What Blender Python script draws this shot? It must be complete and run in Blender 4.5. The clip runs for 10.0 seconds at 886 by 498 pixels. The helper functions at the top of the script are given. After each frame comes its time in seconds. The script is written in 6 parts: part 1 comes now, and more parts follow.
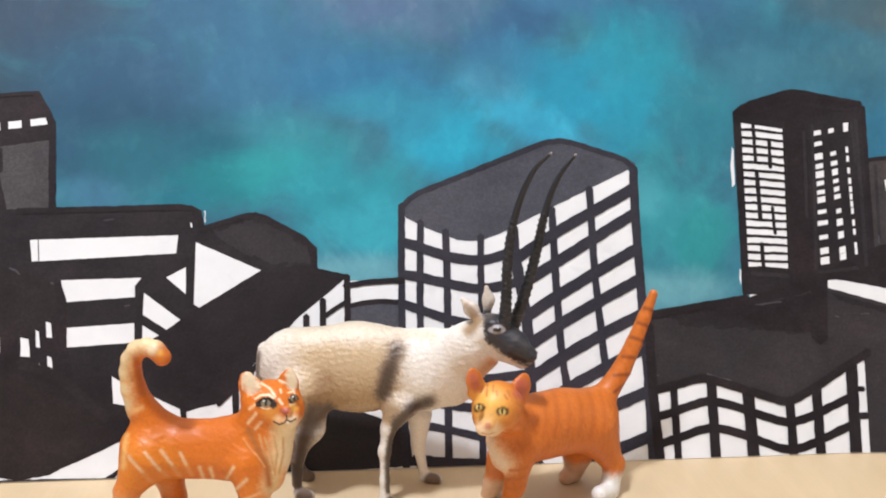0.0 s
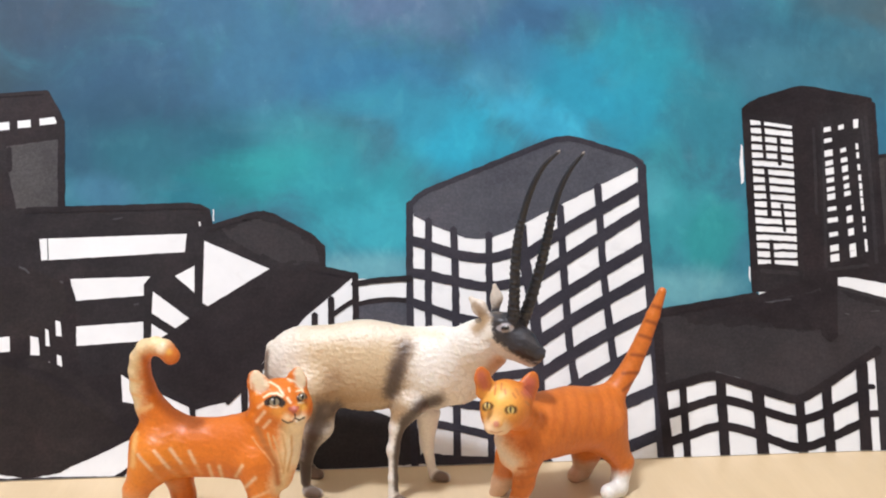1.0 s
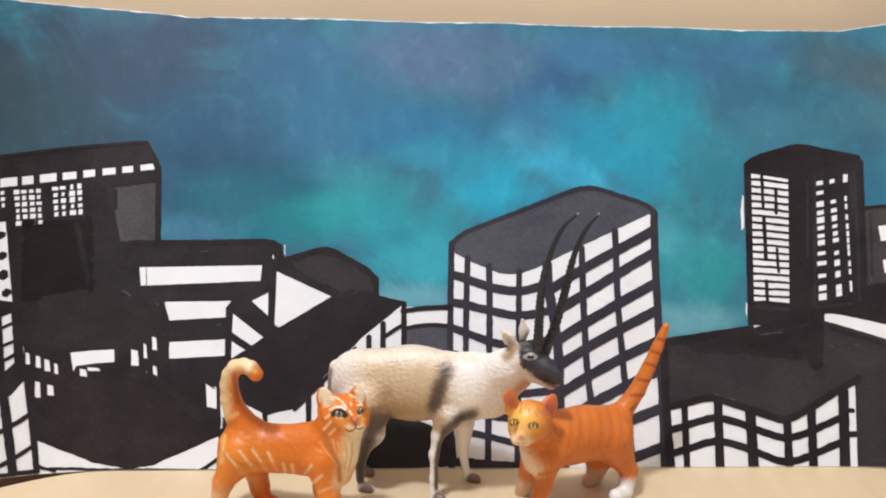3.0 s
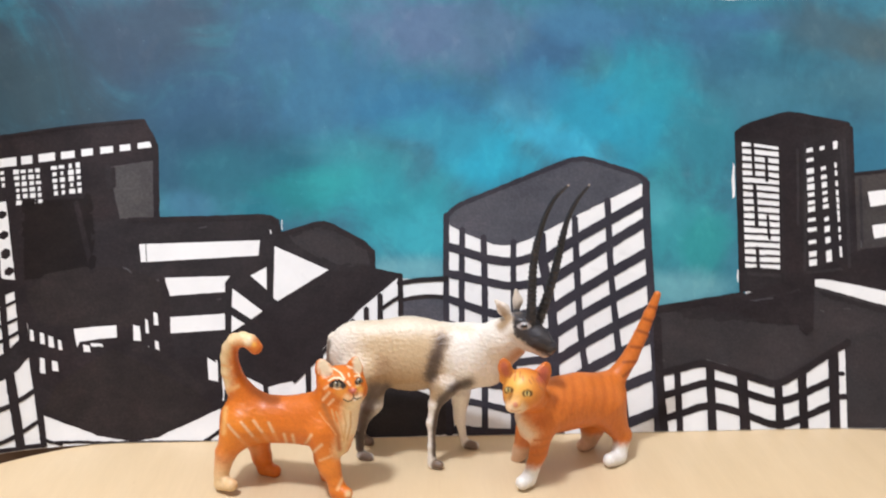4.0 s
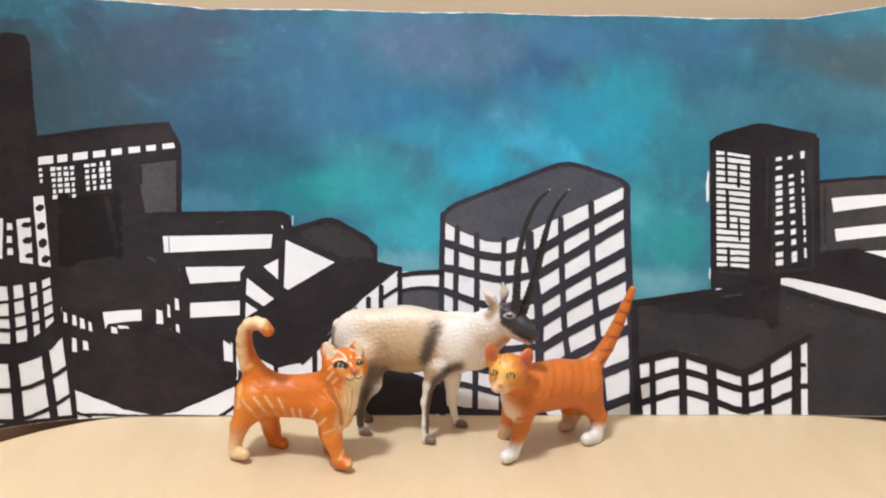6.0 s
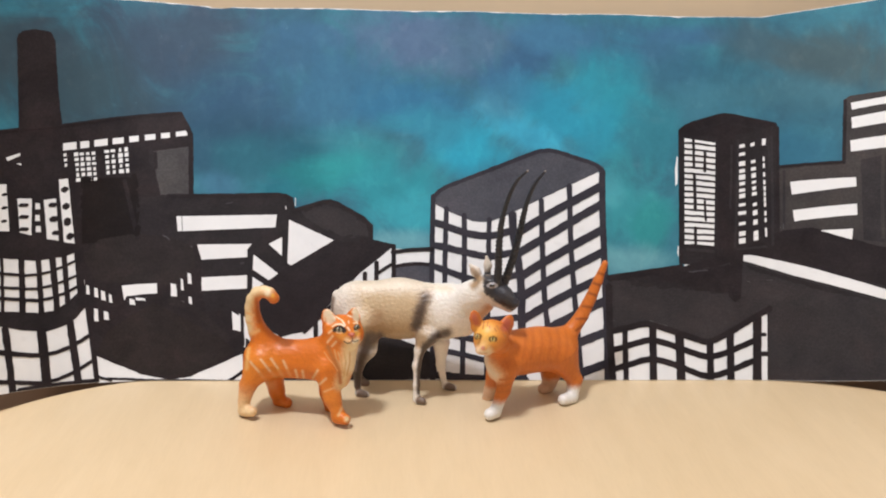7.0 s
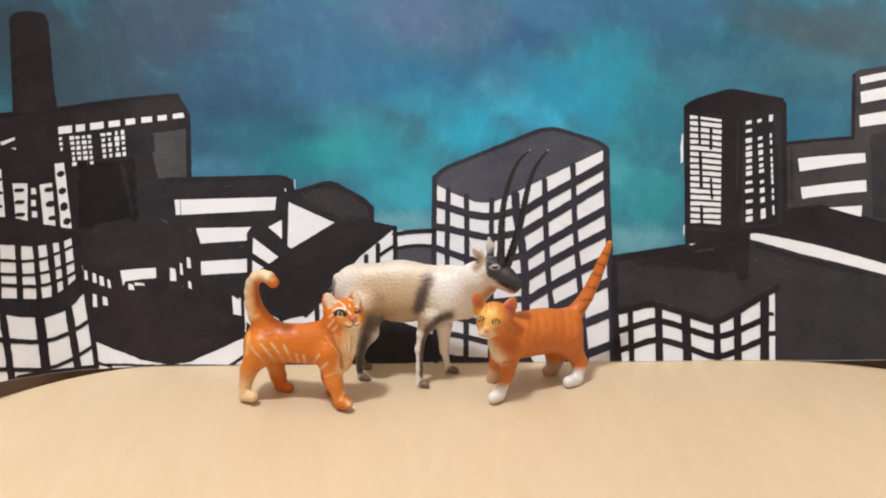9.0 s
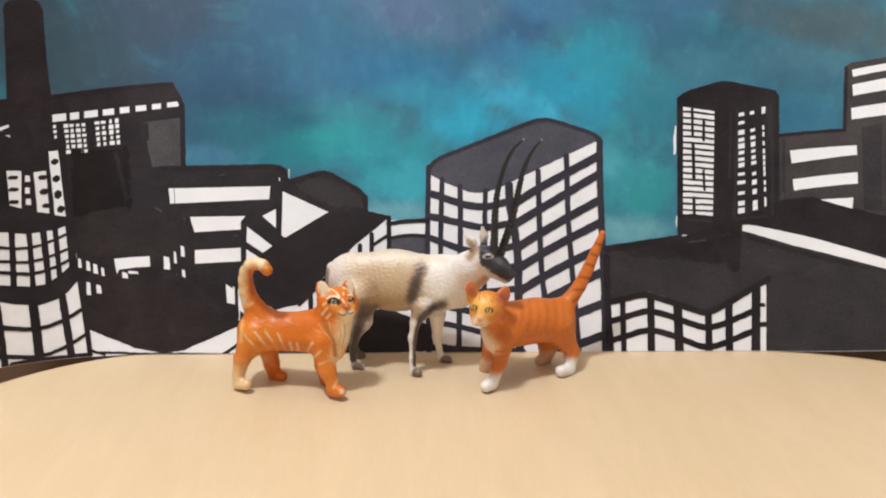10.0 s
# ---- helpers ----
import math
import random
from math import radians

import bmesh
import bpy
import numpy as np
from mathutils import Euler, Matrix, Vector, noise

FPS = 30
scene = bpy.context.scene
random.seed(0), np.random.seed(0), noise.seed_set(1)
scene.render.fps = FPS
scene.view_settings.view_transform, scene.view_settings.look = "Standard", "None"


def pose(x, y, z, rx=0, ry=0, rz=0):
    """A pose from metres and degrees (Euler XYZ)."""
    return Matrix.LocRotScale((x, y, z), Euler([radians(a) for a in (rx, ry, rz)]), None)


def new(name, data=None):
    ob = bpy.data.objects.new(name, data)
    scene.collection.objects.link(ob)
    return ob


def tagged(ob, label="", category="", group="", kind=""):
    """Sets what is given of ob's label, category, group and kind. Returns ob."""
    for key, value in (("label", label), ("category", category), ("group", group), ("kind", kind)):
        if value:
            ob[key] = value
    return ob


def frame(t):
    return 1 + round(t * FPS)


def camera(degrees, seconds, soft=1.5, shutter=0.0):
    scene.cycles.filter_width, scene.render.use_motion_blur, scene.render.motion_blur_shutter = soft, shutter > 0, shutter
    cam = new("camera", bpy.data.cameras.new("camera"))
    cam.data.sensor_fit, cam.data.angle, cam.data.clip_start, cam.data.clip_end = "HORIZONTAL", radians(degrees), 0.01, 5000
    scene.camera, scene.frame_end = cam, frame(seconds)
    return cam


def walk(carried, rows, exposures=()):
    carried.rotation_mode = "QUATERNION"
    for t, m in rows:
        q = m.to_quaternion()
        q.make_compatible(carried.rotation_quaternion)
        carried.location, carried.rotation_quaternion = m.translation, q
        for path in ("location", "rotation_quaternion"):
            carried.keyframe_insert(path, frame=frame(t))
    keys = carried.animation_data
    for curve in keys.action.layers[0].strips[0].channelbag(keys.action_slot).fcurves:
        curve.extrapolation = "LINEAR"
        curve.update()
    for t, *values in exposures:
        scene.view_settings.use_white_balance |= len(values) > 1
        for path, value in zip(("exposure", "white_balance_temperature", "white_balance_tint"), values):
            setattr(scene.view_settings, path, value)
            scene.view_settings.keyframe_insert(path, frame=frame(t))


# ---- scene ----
cam = camera(51.0, 10.0, soft=2.0, shutter=0.5)
PATH = [
    (0, -0.0286, 0.0216, 0.1790, -6.44, -13.12, 0.92),
    (0.2, -0.0242, 0.0220, 0.1815, -5.87, -13.56, 0.61),
    (0.5, -0.0270, 0.0218, 0.1811, -6.09, -13.40, 0.35),
    (1, -0.0283, 0.0220, 0.1795, -5.89, -13.33, 0.68),
    (1.5, -0.0282, 0.0260, 0.1765, -5.78, -14.74, -0.30),
    (2, -0.0238, 0.0177, 0.1983, -2.93, -16.69, 0.41),
    (2.5, -0.0304, -0.0012, 0.2163, -3.55, -18.00, 0.26),
    (2.7, -0.0370, -0.0178, 0.2138, -3.92, -14.19, 1.62),
    (3.8, -0.0330, -0.0553, 0.2179, -2.92, -13.57, 0.54),
    (4, -0.0333, -0.0443, 0.2172, -3.65, -15.62, 0.50),
    (4.5, -0.0284, -0.0441, 0.2210, -2.97, -16.21, -1.15),
    (5, -0.0277, -0.0478, 0.2214, -2.91, -15.99, -0.84),
    (5.5, -0.0333, -0.0703, 0.2226, -2.23, -15.43, 0.72),
    (5.6, -0.0335, -0.0754, 0.2251, -2.57, -15.55, 1.05),
    (5.7, -0.0323, -0.0771, 0.2293, -2.98, -15.95, 1.23),
    (7, -0.0264, -0.1367, 0.2316, -3.19, -16.03, 1.25),
    (7.5, -0.0256, -0.1264, 0.2366, -2.65, -17.43, 0.74),
    (8, -0.0224, -0.1274, 0.2343, -2.74, -17.36, 0.60),
    (8.5, -0.0229, -0.1323, 0.2324, -2.88, -16.71, 0.97),
    (9, -0.0239, -0.1288, 0.2306, -2.85, -17.31, 0.60),
    (9.5, -0.0238, -0.1298, 0.2307, -3.14, -17.44, 1.13),
    (10, -0.0240, -0.1317, 0.2275, -3.27, -17.54, 0.98),
]
walk(cam, [(t, pose(x, y, z, 90 + pitch, 0, yaw) @ pose(0, 0, 0, 0, 0, roll)) for t, x, y, z, yaw, pitch, roll in PATH],
     exposures=[(0, 0.03, 6390, 10), (1.0, 0.06, 6390, 10), (1.5, 0.08, 6410, 10), (2.0, -0.04, 6440, 10), (2.7, -0.06, 6440, 10), (4.0, 0.03, 6420, 10), (5.5, 0.02, 6440, 10), (7.0, -0.15, 6620, 10), (10.0, -0.17, 6640, 10)])

from mathutils import geometry

# ---- world, lamp and exposure ----
world = bpy.data.worlds.new("world")
world.use_nodes = True
world.node_tree.nodes["Background"].inputs["Color"].default_value = (0.05, 0.045, 0.04, 1)
world.node_tree.nodes["Background"].inputs["Strength"].default_value = 0.3
scene.world = world

LAMP_AT = (-0.31, -0.05, 1.21)


def lamp_light():
    data = bpy.data.lights.new("lamp_light", "POINT")
    data.shadow_soft_size, data.energy, data.color = 0.07, 56.0, (0.915, 0.955, 1.045)
    ob = new("lamp_light", data)
    ob.location = LAMP_AT
    return ob


lamp_light()


# ---- materials ----
def material(name):
    m = bpy.data.materials.new(name)
    m.use_nodes = True
    nt = m.node_tree
    return m, nt, nt.nodes["Principled BSDF"]


def node(nt, kind, values=None, **props):
    n = nt.nodes.new(kind)
    for key, value in props.items():
        setattr(n, key, value)
    for key, value in (values or {}).items():
        n.inputs[key].default_value = value
    return n


def ramp(nt, fac, stops):
    n = nt.nodes.new("ShaderNodeValToRGB")
    el = n.color_ramp.elements
    el[0].position, el[0].color = stops[0][0], (*stops[0][1], 1)
    el[1].position, el[1].color = stops[-1][0], (*stops[-1][1], 1)
    for p, c in stops[1:-1]:
        e = el.new(p)
        e.color = (*c, 1)
    nt.links.new(fac, n.inputs[0])
    return n.outputs[0]


def coords(nt, scale=(1, 1, 1), turn=(0, 0, 0), shift=(0, 0, 0)):
    tc = nt.nodes.new("ShaderNodeTexCoord")
    mp = node(nt, "ShaderNodeMapping", {"Scale": scale, "Rotation": [radians(a) for a in turn], "Location": shift})
    nt.links.new(tc.outputs["Object"], mp.inputs[0])
    return mp.outputs[0]


def noise_tex(nt, vec, scale, detail=4, rough=0.55, distort=0.0):
    n = node(nt, "ShaderNodeTexNoise", {"Scale": scale, "Detail": detail, "Roughness": rough, "Distortion": distort})
    nt.links.new(vec, n.inputs["Vector"])
    return n.outputs["Fac"]


def mix(nt, fac, a, b, blend="MIX"):
    n = node(nt, "ShaderNodeMix", data_type="RGBA", blend_type=blend)
    for value, socket in ((fac, n.inputs[0]), (a, n.inputs[6]), (b, n.inputs[7])):
        if isinstance(value, (int, float)):
            socket.default_value = value
        elif isinstance(value, tuple):
            socket.default_value = (*value, 1)
        else:
            nt.links.new(value, socket)
    return n.outputs[2]


def bump(nt, bsdf, height, strength, distance):
    n = node(nt, "ShaderNodeBump", {"Strength": strength, "Distance": distance})
    nt.links.new(height, n.inputs["Height"])
    nt.links.new(n.outputs[0], bsdf.inputs["Normal"])


def plain(name, colour, rough, vary=0.08, scale=60, metal=0.0):
    m, nt, b = material(name)
    f = noise_tex(nt, coords(nt), scale, 5)
    lo, hi = tuple(c * (1 - vary) for c in colour), tuple(min(1, c * (1 + vary)) for c in colour)
    nt.links.new(ramp(nt, f, [(0.3, lo), (0.7, hi)]), b.inputs["Base Color"])
    b.inputs["Roughness"].default_value, b.inputs["Metallic"].default_value = rough, metal
    return m


def birch():
    m, nt, b = material("birch_plywood")
    grain = noise_tex(nt, coords(nt, (9, 1.6, 9), (0, 0, 6)), 9, 6, 0.6, 0.7)
    fine = noise_tex(nt, coords(nt, (120, 11, 120), (0, 0, 6)), 6, 4, 0.6)
    broad = noise_tex(nt, coords(nt, (2.2, 1.0, 2.2), (0, 0, 6)), 5, 4)
    fleck = noise_tex(nt, coords(nt, (1, 0.3, 1), (0, 0, 6)), 420, 3, 0.6)
    c = ramp(nt, grain, [(0.28, (0.635, 0.482, 0.290)), (0.5, (0.668, 0.511, 0.314)), (0.75, (0.70, 0.54, 0.338))])
    c = mix(nt, 0.30, c, ramp(nt, broad, [(0.3, (0.60, 0.445, 0.27)), (0.7, (0.72, 0.565, 0.38))]))
    c = mix(nt, 0.05, c, ramp(nt, fine, [(0.35, (0.46, 0.32, 0.19)), (0.6, (0.72, 0.56, 0.37))]))
    c = mix(nt, ramp(nt, fleck, [(0.66, (0, 0, 0)), (0.76, (0.16, 0.16, 0.16))]), c, (0.44, 0.29, 0.16))
    nt.links.new(c, b.inputs["Base Color"])
    b.inputs["Roughness"].default_value = 0.42
    bump(nt, b, fine, 0.04, 0.0003)
    return m


def paper_white():
    m, nt, b = material("white_card")
    f = noise_tex(nt, coords(nt), 45, 5, 0.6)
    c = ramp(nt, f, [(0.3, (0.745, 0.745, 0.75)), (0.7, (0.82, 0.82, 0.825))])
    smudge = ramp(nt, noise_tex(nt, coords(nt, (1, 1, 1.5)), 130, 4, 0.6, 0.5), [(0.58, (0, 0, 0)), (0.78, (0.30, 0.30, 0.30))])
    nt.links.new(mix(nt, smudge, c, (0.55, 0.54, 0.55)), b.inputs["Base Color"])
    b.inputs["Roughness"].default_value = 0.6
    bump(nt, b, noise_tex(nt, coords(nt), 900, 3), 0.08, 0.0003)
    return m


def marker(name, dark, light, rough):
    """Marker ink: streaky where strokes overlap, scuffed grey in places, a little shiny."""
    m, nt, b = material(name)
    blot = noise_tex(nt, coords(nt), 60, 6, 0.65, 0.6)
    streak = noise_tex(nt, coords(nt, (50, 50, 330), (0, 24, 0)), 2.4, 3, 0.6)
    tooth = noise_tex(nt, coords(nt), 1500, 2, 0.6)
    c = mix(nt, 0.20, ramp(nt, blot, [(0.32, dark), (0.70, light)]), ramp(nt, streak, [(0.3, dark), (0.7, light)]))
    wear = noise_tex(nt, coords(nt, (1, 1, 1.6), (0, -20, 0)), 22, 4, 0.6, 0.4)
    c = mix(nt, 1.0, c, ramp(nt, wear, [(0.36, (0.86, 0.84, 0.88)), (0.5, (1, 1, 1)), (0.66, (1.24, 1.14, 1.12))]), "MULTIPLY")
    scuff = mix(nt, 1.0, ramp(nt, noise_tex(nt, coords(nt), 38, 5, 0.6), [(0.52, (0, 0, 0)), (0.72, (1, 1, 1))]), ramp(nt, tooth, [(0.5, (0, 0, 0)), (0.68, (0.16, 0.16, 0.16))]), "MULTIPLY")
    c = mix(nt, scuff, c, tuple(v * 2.3 + 0.008 for v in light))
    c = mix(nt, 1.0, c, ramp(nt, noise_tex(nt, coords(nt), 850, 3, 0.6), [(0.36, (0.88, 0.88, 0.89)), (0.5, (1, 1, 1)), (0.66, (1.18, 1.17, 1.18))]), "MULTIPLY")
    nt.links.new(c, b.inputs["Base Color"])
    b.inputs["Roughness"].default_value = rough
    b.inputs["Specular IOR Level"].default_value = 0.13
    bump(nt, b, tooth, 0.10, 0.0003)
    return m


def sky_paint():
    """Cloudy paint in blues, teals and greys, dabbed and rubbed on in soft strokes."""
    m, nt, b = material("sky_paint")
    warp = noise_tex(nt, coords(nt), 22, 7, 0.62, 1.2)
    cloud = noise_tex(nt, coords(nt, (1, 1, 0.8), (0, 18, 0)), 24, 9, 0.62, 0.7)
    rub = noise_tex(nt, coords(nt, (1, 1, 0.7), (0, -15, 0)), 80, 3, 0.5, 0.3)
    sponge = noise_tex(nt, coords(nt), 240, 5, 0.7)
    c = ramp(nt, cloud, [(0.32, (0.030, 0.117, 0.178)), (0.5, (0.033, 0.155, 0.222)), (0.70, (0.038, 0.203, 0.273))])

    def patch_of(centre, size, turn, soft, colour, amount, c):
        # a soft dab of colour: distance from its middle, broken up by the cloud noise
        v = coords(nt, (1, 1, 1), (0, 0, 0), (-centre[0] / 1000, 0, -centre[1] / 1000))
        tw = node(nt, "ShaderNodeMapping", {"Rotation": (0, radians(turn), 0)})
        nt.links.new(v, tw.inputs[0])
        sc = node(nt, "ShaderNodeMapping", {"Scale": (1000 / size[0], 0, 1000 / size[1])})
        nt.links.new(tw.outputs[0], sc.inputs[0])
        ln = node(nt, "ShaderNodeVectorMath", operation="LENGTH")
        nt.links.new(sc.outputs[0], ln.inputs[0])
        ad = node(nt, "ShaderNodeMath", operation="MULTIPLY_ADD")
        nt.links.new(warp, ad.inputs[0])
        ad.inputs[1].default_value = soft * 2.6
        nt.links.new(ln.outputs["Value"], ad.inputs[2])
        mr = node(nt, "ShaderNodeMapRange", {"From Min": 0.25 + soft * 1.3, "From Max": 1.05 + soft * 1.3, "To Min": amount, "To Max": 0.0}, interpolation_type="SMOOTHSTEP")
        nt.links.new(ad.outputs[0], mr.inputs["Value"])
        return mix(nt, mr.outputs[0], c, colour)

    c = patch_of((-231, 188), (45, 36), 0, 0.60, (0.036, 0.061, 0.084), 0.95, c)
    c = patch_of((-163, 192), (75, 44), 0, 0.60, (0.037, 0.067, 0.110), 0.95, c)
    c = patch_of((-184, 144), (63, 25), 0, 0.60, (0.028, 0.064, 0.095), 0.95, c)
    c = patch_of((-115, 154), (58, 41), 0, 0.60, (0.025, 0.086, 0.161), 0.95, c)
    c = patch_of((-128, 136), (57, 20), 8, 0.60, (0.019, 0.076, 0.135), 0.9, c)
    c = patch_of((-88, 186), (38, 34), -30, 0.60, (0.032, 0.111, 0.206), 0.9, c)
    c = patch_of((-53, 164), (58, 45), 0, 0.60, (0.034, 0.143, 0.252), 0.95, c)
    c = patch_of((-74, 198), (41, 10), -8, 0.52, (0.037, 0.131, 0.237), 0.8, c)
    c = patch_of((-8, 195), (66, 28), -10, 0.60, (0.080, 0.142, 0.251), 0.95, c)
    c = patch_of((30, 194), (42, 21), 0, 0.60, (0.064, 0.140, 0.233), 0.9, c)
    c = patch_of((-15, 157), (52, 24), 0, 0.60, (0.025, 0.154, 0.286), 0.9, c)
    c = patch_of((51, 182), (39, 19), 25, 0.60, (0.029, 0.106, 0.211), 0.95, c)
    c = patch_of((83, 199), (46, 16), -8, 0.52, (0.045, 0.165, 0.294), 0.9, c)
    c = patch_of((133, 194), (50, 21), 0, 0.60, (0.036, 0.125, 0.224), 0.9, c)
    c = patch_of((169, 202), (39, 10), 0, 0.52, (0.042, 0.138, 0.256), 0.9, c)
    c = patch_of((208, 195), (51, 20), -12, 0.60, (0.050, 0.113, 0.152), 0.95, c)
    c = patch_of((252, 190), (46, 32), 0, 0.60, (0.054, 0.100, 0.119), 0.95, c)
    c = patch_of((154, 178), (39, 18), 0, 0.60, (0.031, 0.129, 0.209), 0.9, c)
    c = patch_of((175, 161), (50, 25), 0, 0.60, (0.045, 0.177, 0.250), 0.9, c)
    c = patch_of((226, 169), (51, 16), 0, 0.60, (0.045, 0.151, 0.206), 0.9, c)
    c = patch_of((251, 168), (23, 10), 0, 0.60, (0.051, 0.170, 0.228), 0.7, c)
    c = patch_of((225, 134), (54, 19), 0, 0.60, (0.026, 0.138, 0.220), 0.95, c)
    c = patch_of((135, 141), (35, 32), 0, 0.60, (0.026, 0.193, 0.260), 0.95, c)
    c = patch_of((111, 164), (30, 42), -12, 0.52, (0.018, 0.249, 0.339), 0.95, c)
    c = patch_of((96, 148), (28, 28), 0, 0.52, (0.019, 0.272, 0.395), 0.9, c)
    c = patch_of((72, 154), (39, 21), -30, 0.52, (0.017, 0.257, 0.391), 0.9, c)
    c = patch_of((44, 167), (24, 17), 0, 0.60, (0.036, 0.176, 0.309), 0.6, c)
    c = patch_of((58, 140), (45, 13), -25, 0.52, (0.035, 0.340, 0.513), 0.85, c)
    c = patch_of((19, 133), (38, 19), -12, 0.52, (0.018, 0.334, 0.488), 0.9, c)
    c = patch_of((37, 158), (21, 10), -20, 0.52, (0.052, 0.232, 0.357), 0.6, c)
    c = patch_of((-5, 144), (31, 16), 0, 0.60, (0.027, 0.233, 0.346), 0.85, c)
    c = patch_of((-46, 128), (45, 24), 0, 0.60, (0.028, 0.232, 0.287), 0.95, c)
    c = patch_of((-87, 128), (31, 20), 0, 0.60, (0.012, 0.113, 0.171), 0.9, c)
    c = patch_of((-145, 125), (24, 17), 0, 0.60, (0.020, 0.088, 0.146), 0.9, c)
    c = patch_of((-111, 122), (30, 20), 0, 0.60, (0.017, 0.122, 0.176), 0.9, c)
    c = patch_of((-79, 115), (31, 17), 0, 0.60, (0.010, 0.196, 0.228), 0.9, c)
    c = patch_of((-97, 109), (20, 10), 0, 0.60, (0.010, 0.158, 0.217), 0.8, c)
    c = patch_of((-56, 120), (31, 14), 0, 0.60, (0.019, 0.284, 0.309), 0.85, c)
    c = patch_of((-29, 109), (41, 24), 0, 0.60, (0.021, 0.265, 0.327), 0.9, c)
    c = patch_of((-12, 93), (38, 17), 0, 0.60, (0.034, 0.330, 0.413), 0.9, c)
    c = patch_of((-19, 78), (36, 10), 0, 0.45, (0.130, 0.356, 0.423), 0.85, c)
    c = patch_of((-134, 110), (20, 9), -8, 0.52, (0.047, 0.162, 0.262), 0.8, c)
    c = patch_of((120, 99), (32, 39), 0, 0.60, (0.034, 0.265, 0.312), 0.95, c)
    c = patch_of((108, 109), (14, 14), 0, 0.52, (0.069, 0.344, 0.410), 0.7, c)
    c = patch_of((133, 86), (18, 25), 0, 0.60, (0.022, 0.244, 0.262), 0.8, c)
    c = patch_of((122, 68), (38, 13), 0, 0.45, (0.125, 0.337, 0.391), 0.9, c)
    c = patch_of((-212, 166), (40, 40), 0, 0.45, (0.036, 0.071, 0.095), 0.92, c)
    # sponged clouds, soft upright dabs, fine tooth, and dry light flecks
    c = mix(nt, 0.30, c, ramp(nt, cloud, [(0.34, (0.76, 0.80, 0.82)), (0.5, (0.98, 0.99, 1.0)), (0.68, (1.24, 1.16, 1.12))]), "MULTIPLY")
    c = mix(nt, 0.30, c, ramp(nt, rub, [(0.33, (0.80, 0.84, 0.86)), (0.5, (1, 1, 1)), (0.69, (1.34, 1.20, 1.14))]), "MULTIPLY")
    dabs = noise_tex(nt, coords(nt, (1.1, 1, 0.75), (0, 8, 0), (0.7, 0, 0.3)), 95, 3, 0.5, 0.12)
    c = mix(nt, 0.38, c, ramp(nt, dabs, [(0.34, (0.84, 0.88, 0.89)), (0.46, (1, 1, 1)), (0.58, (1.02, 1.01, 1.01)), (0.66, (1.55, 1.26, 1.18)), (0.74, (1.75, 1.34, 1.22))]), "MULTIPLY")
    c = mix(nt, 0.14, c, ramp(nt, sponge, [(0.36, (0.74, 0.74, 0.74)), (0.5, (1, 1, 1)), (0.66, (1.3, 1.25, 1.2))]), "MULTIPLY")
    brush = noise_tex(nt, coords(nt, (0.55, 1, 1.5), (0, 32, 0), (0.3, 0, 0.1)), 70, 4, 0.5, 0.8)
    wisp = mix(nt, 1.0, ramp(nt, brush, [(0.58, (0, 0, 0)), (0.72, (0.10, 0.10, 0.10))]), ramp(nt, warp, [(0.46, (0, 0, 0)), (0.62, (1, 1, 1))]), "MULTIPLY")
    c = mix(nt, wisp, c, (0.15, 0.31, 0.38))
    fleck = mix(nt, 1.0, ramp(nt, noise_tex(nt, coords(nt, (1.2, 1, 0.8)), 330, 3, 0.6), [(0.66, (0, 0, 0)), (0.74, (0.13, 0.13, 0.13))]), ramp(nt, dabs, [(0.50, (0, 0, 0)), (0.64, (1, 1, 1))]), "MULTIPLY")
    c = mix(nt, fleck, c, (0.24, 0.46, 0.52))
    nt.links.new(c, b.inputs["Base Color"])
    b.inputs["Roughness"].default_value = 0.62
    b.inputs["Specular IOR Level"].default_value = 0.25
    bump(nt, b, sponge, 0.1, 0.0004)
    return m


BIRCH, CARD, SKY = birch(), paper_white(), sky_paint()
GREY = marker("blue_grey_marker", (0.058, 0.060, 0.074), (0.076, 0.078, 0.093), 0.55)
FOG = marker("faded_grey_marker", (0.0530, 0.0495, 0.0500), (0.0760, 0.0715, 0.0725), 0.55)
DUSK = marker("warm_grey_marker", (0.041, 0.0365, 0.0360), (0.059, 0.0535, 0.0520), 0.55)
ASH = marker("ash_marker", (0.0255, 0.0227, 0.0243), (0.0405, 0.0362, 0.0386), 0.55)
SLATE = marker("slate_marker", (0.028, 0.0265, 0.035), (0.042, 0.0395, 0.050), 0.52)
CHARCOAL = marker("charcoal_marker", (0.0178, 0.0148, 0.0162), (0.0305, 0.0256, 0.0278), 0.52)
SEPIA = marker("sepia_marker", (0.0175, 0.0134, 0.0132), (0.0295, 0.0230, 0.0226), 0.52)
UMBER = marker("brown_black_marker", (0.0192, 0.0153, 0.0156), (0.0320, 0.0256, 0.0259), 0.55)
BLACK = marker("black_marker", (0.0158, 0.0122, 0.0136), (0.0285, 0.0226, 0.0246), 0.48)
JET = marker("jet_black_marker", (0.0095, 0.0071, 0.0071), (0.0165, 0.0126, 0.0126), 0.48)
SCUFF = marker("scuffed_ink", (0.0360, 0.0348, 0.0384), (0.1020, 0.0996, 0.1056), 0.6)
BARE = CARD
PALE_WALL = plain("off_white_wall_paint", (0.64, 0.61, 0.575), 0.65, 0.03, 6)
WALL = plain("cream_wall_paint", (0.72, 0.56, 0.38), 0.6, 0.04, 8)
CEILING = plain("white_ceiling_paint", (0.88, 0.855, 0.82), 0.7, 0.03, 6)
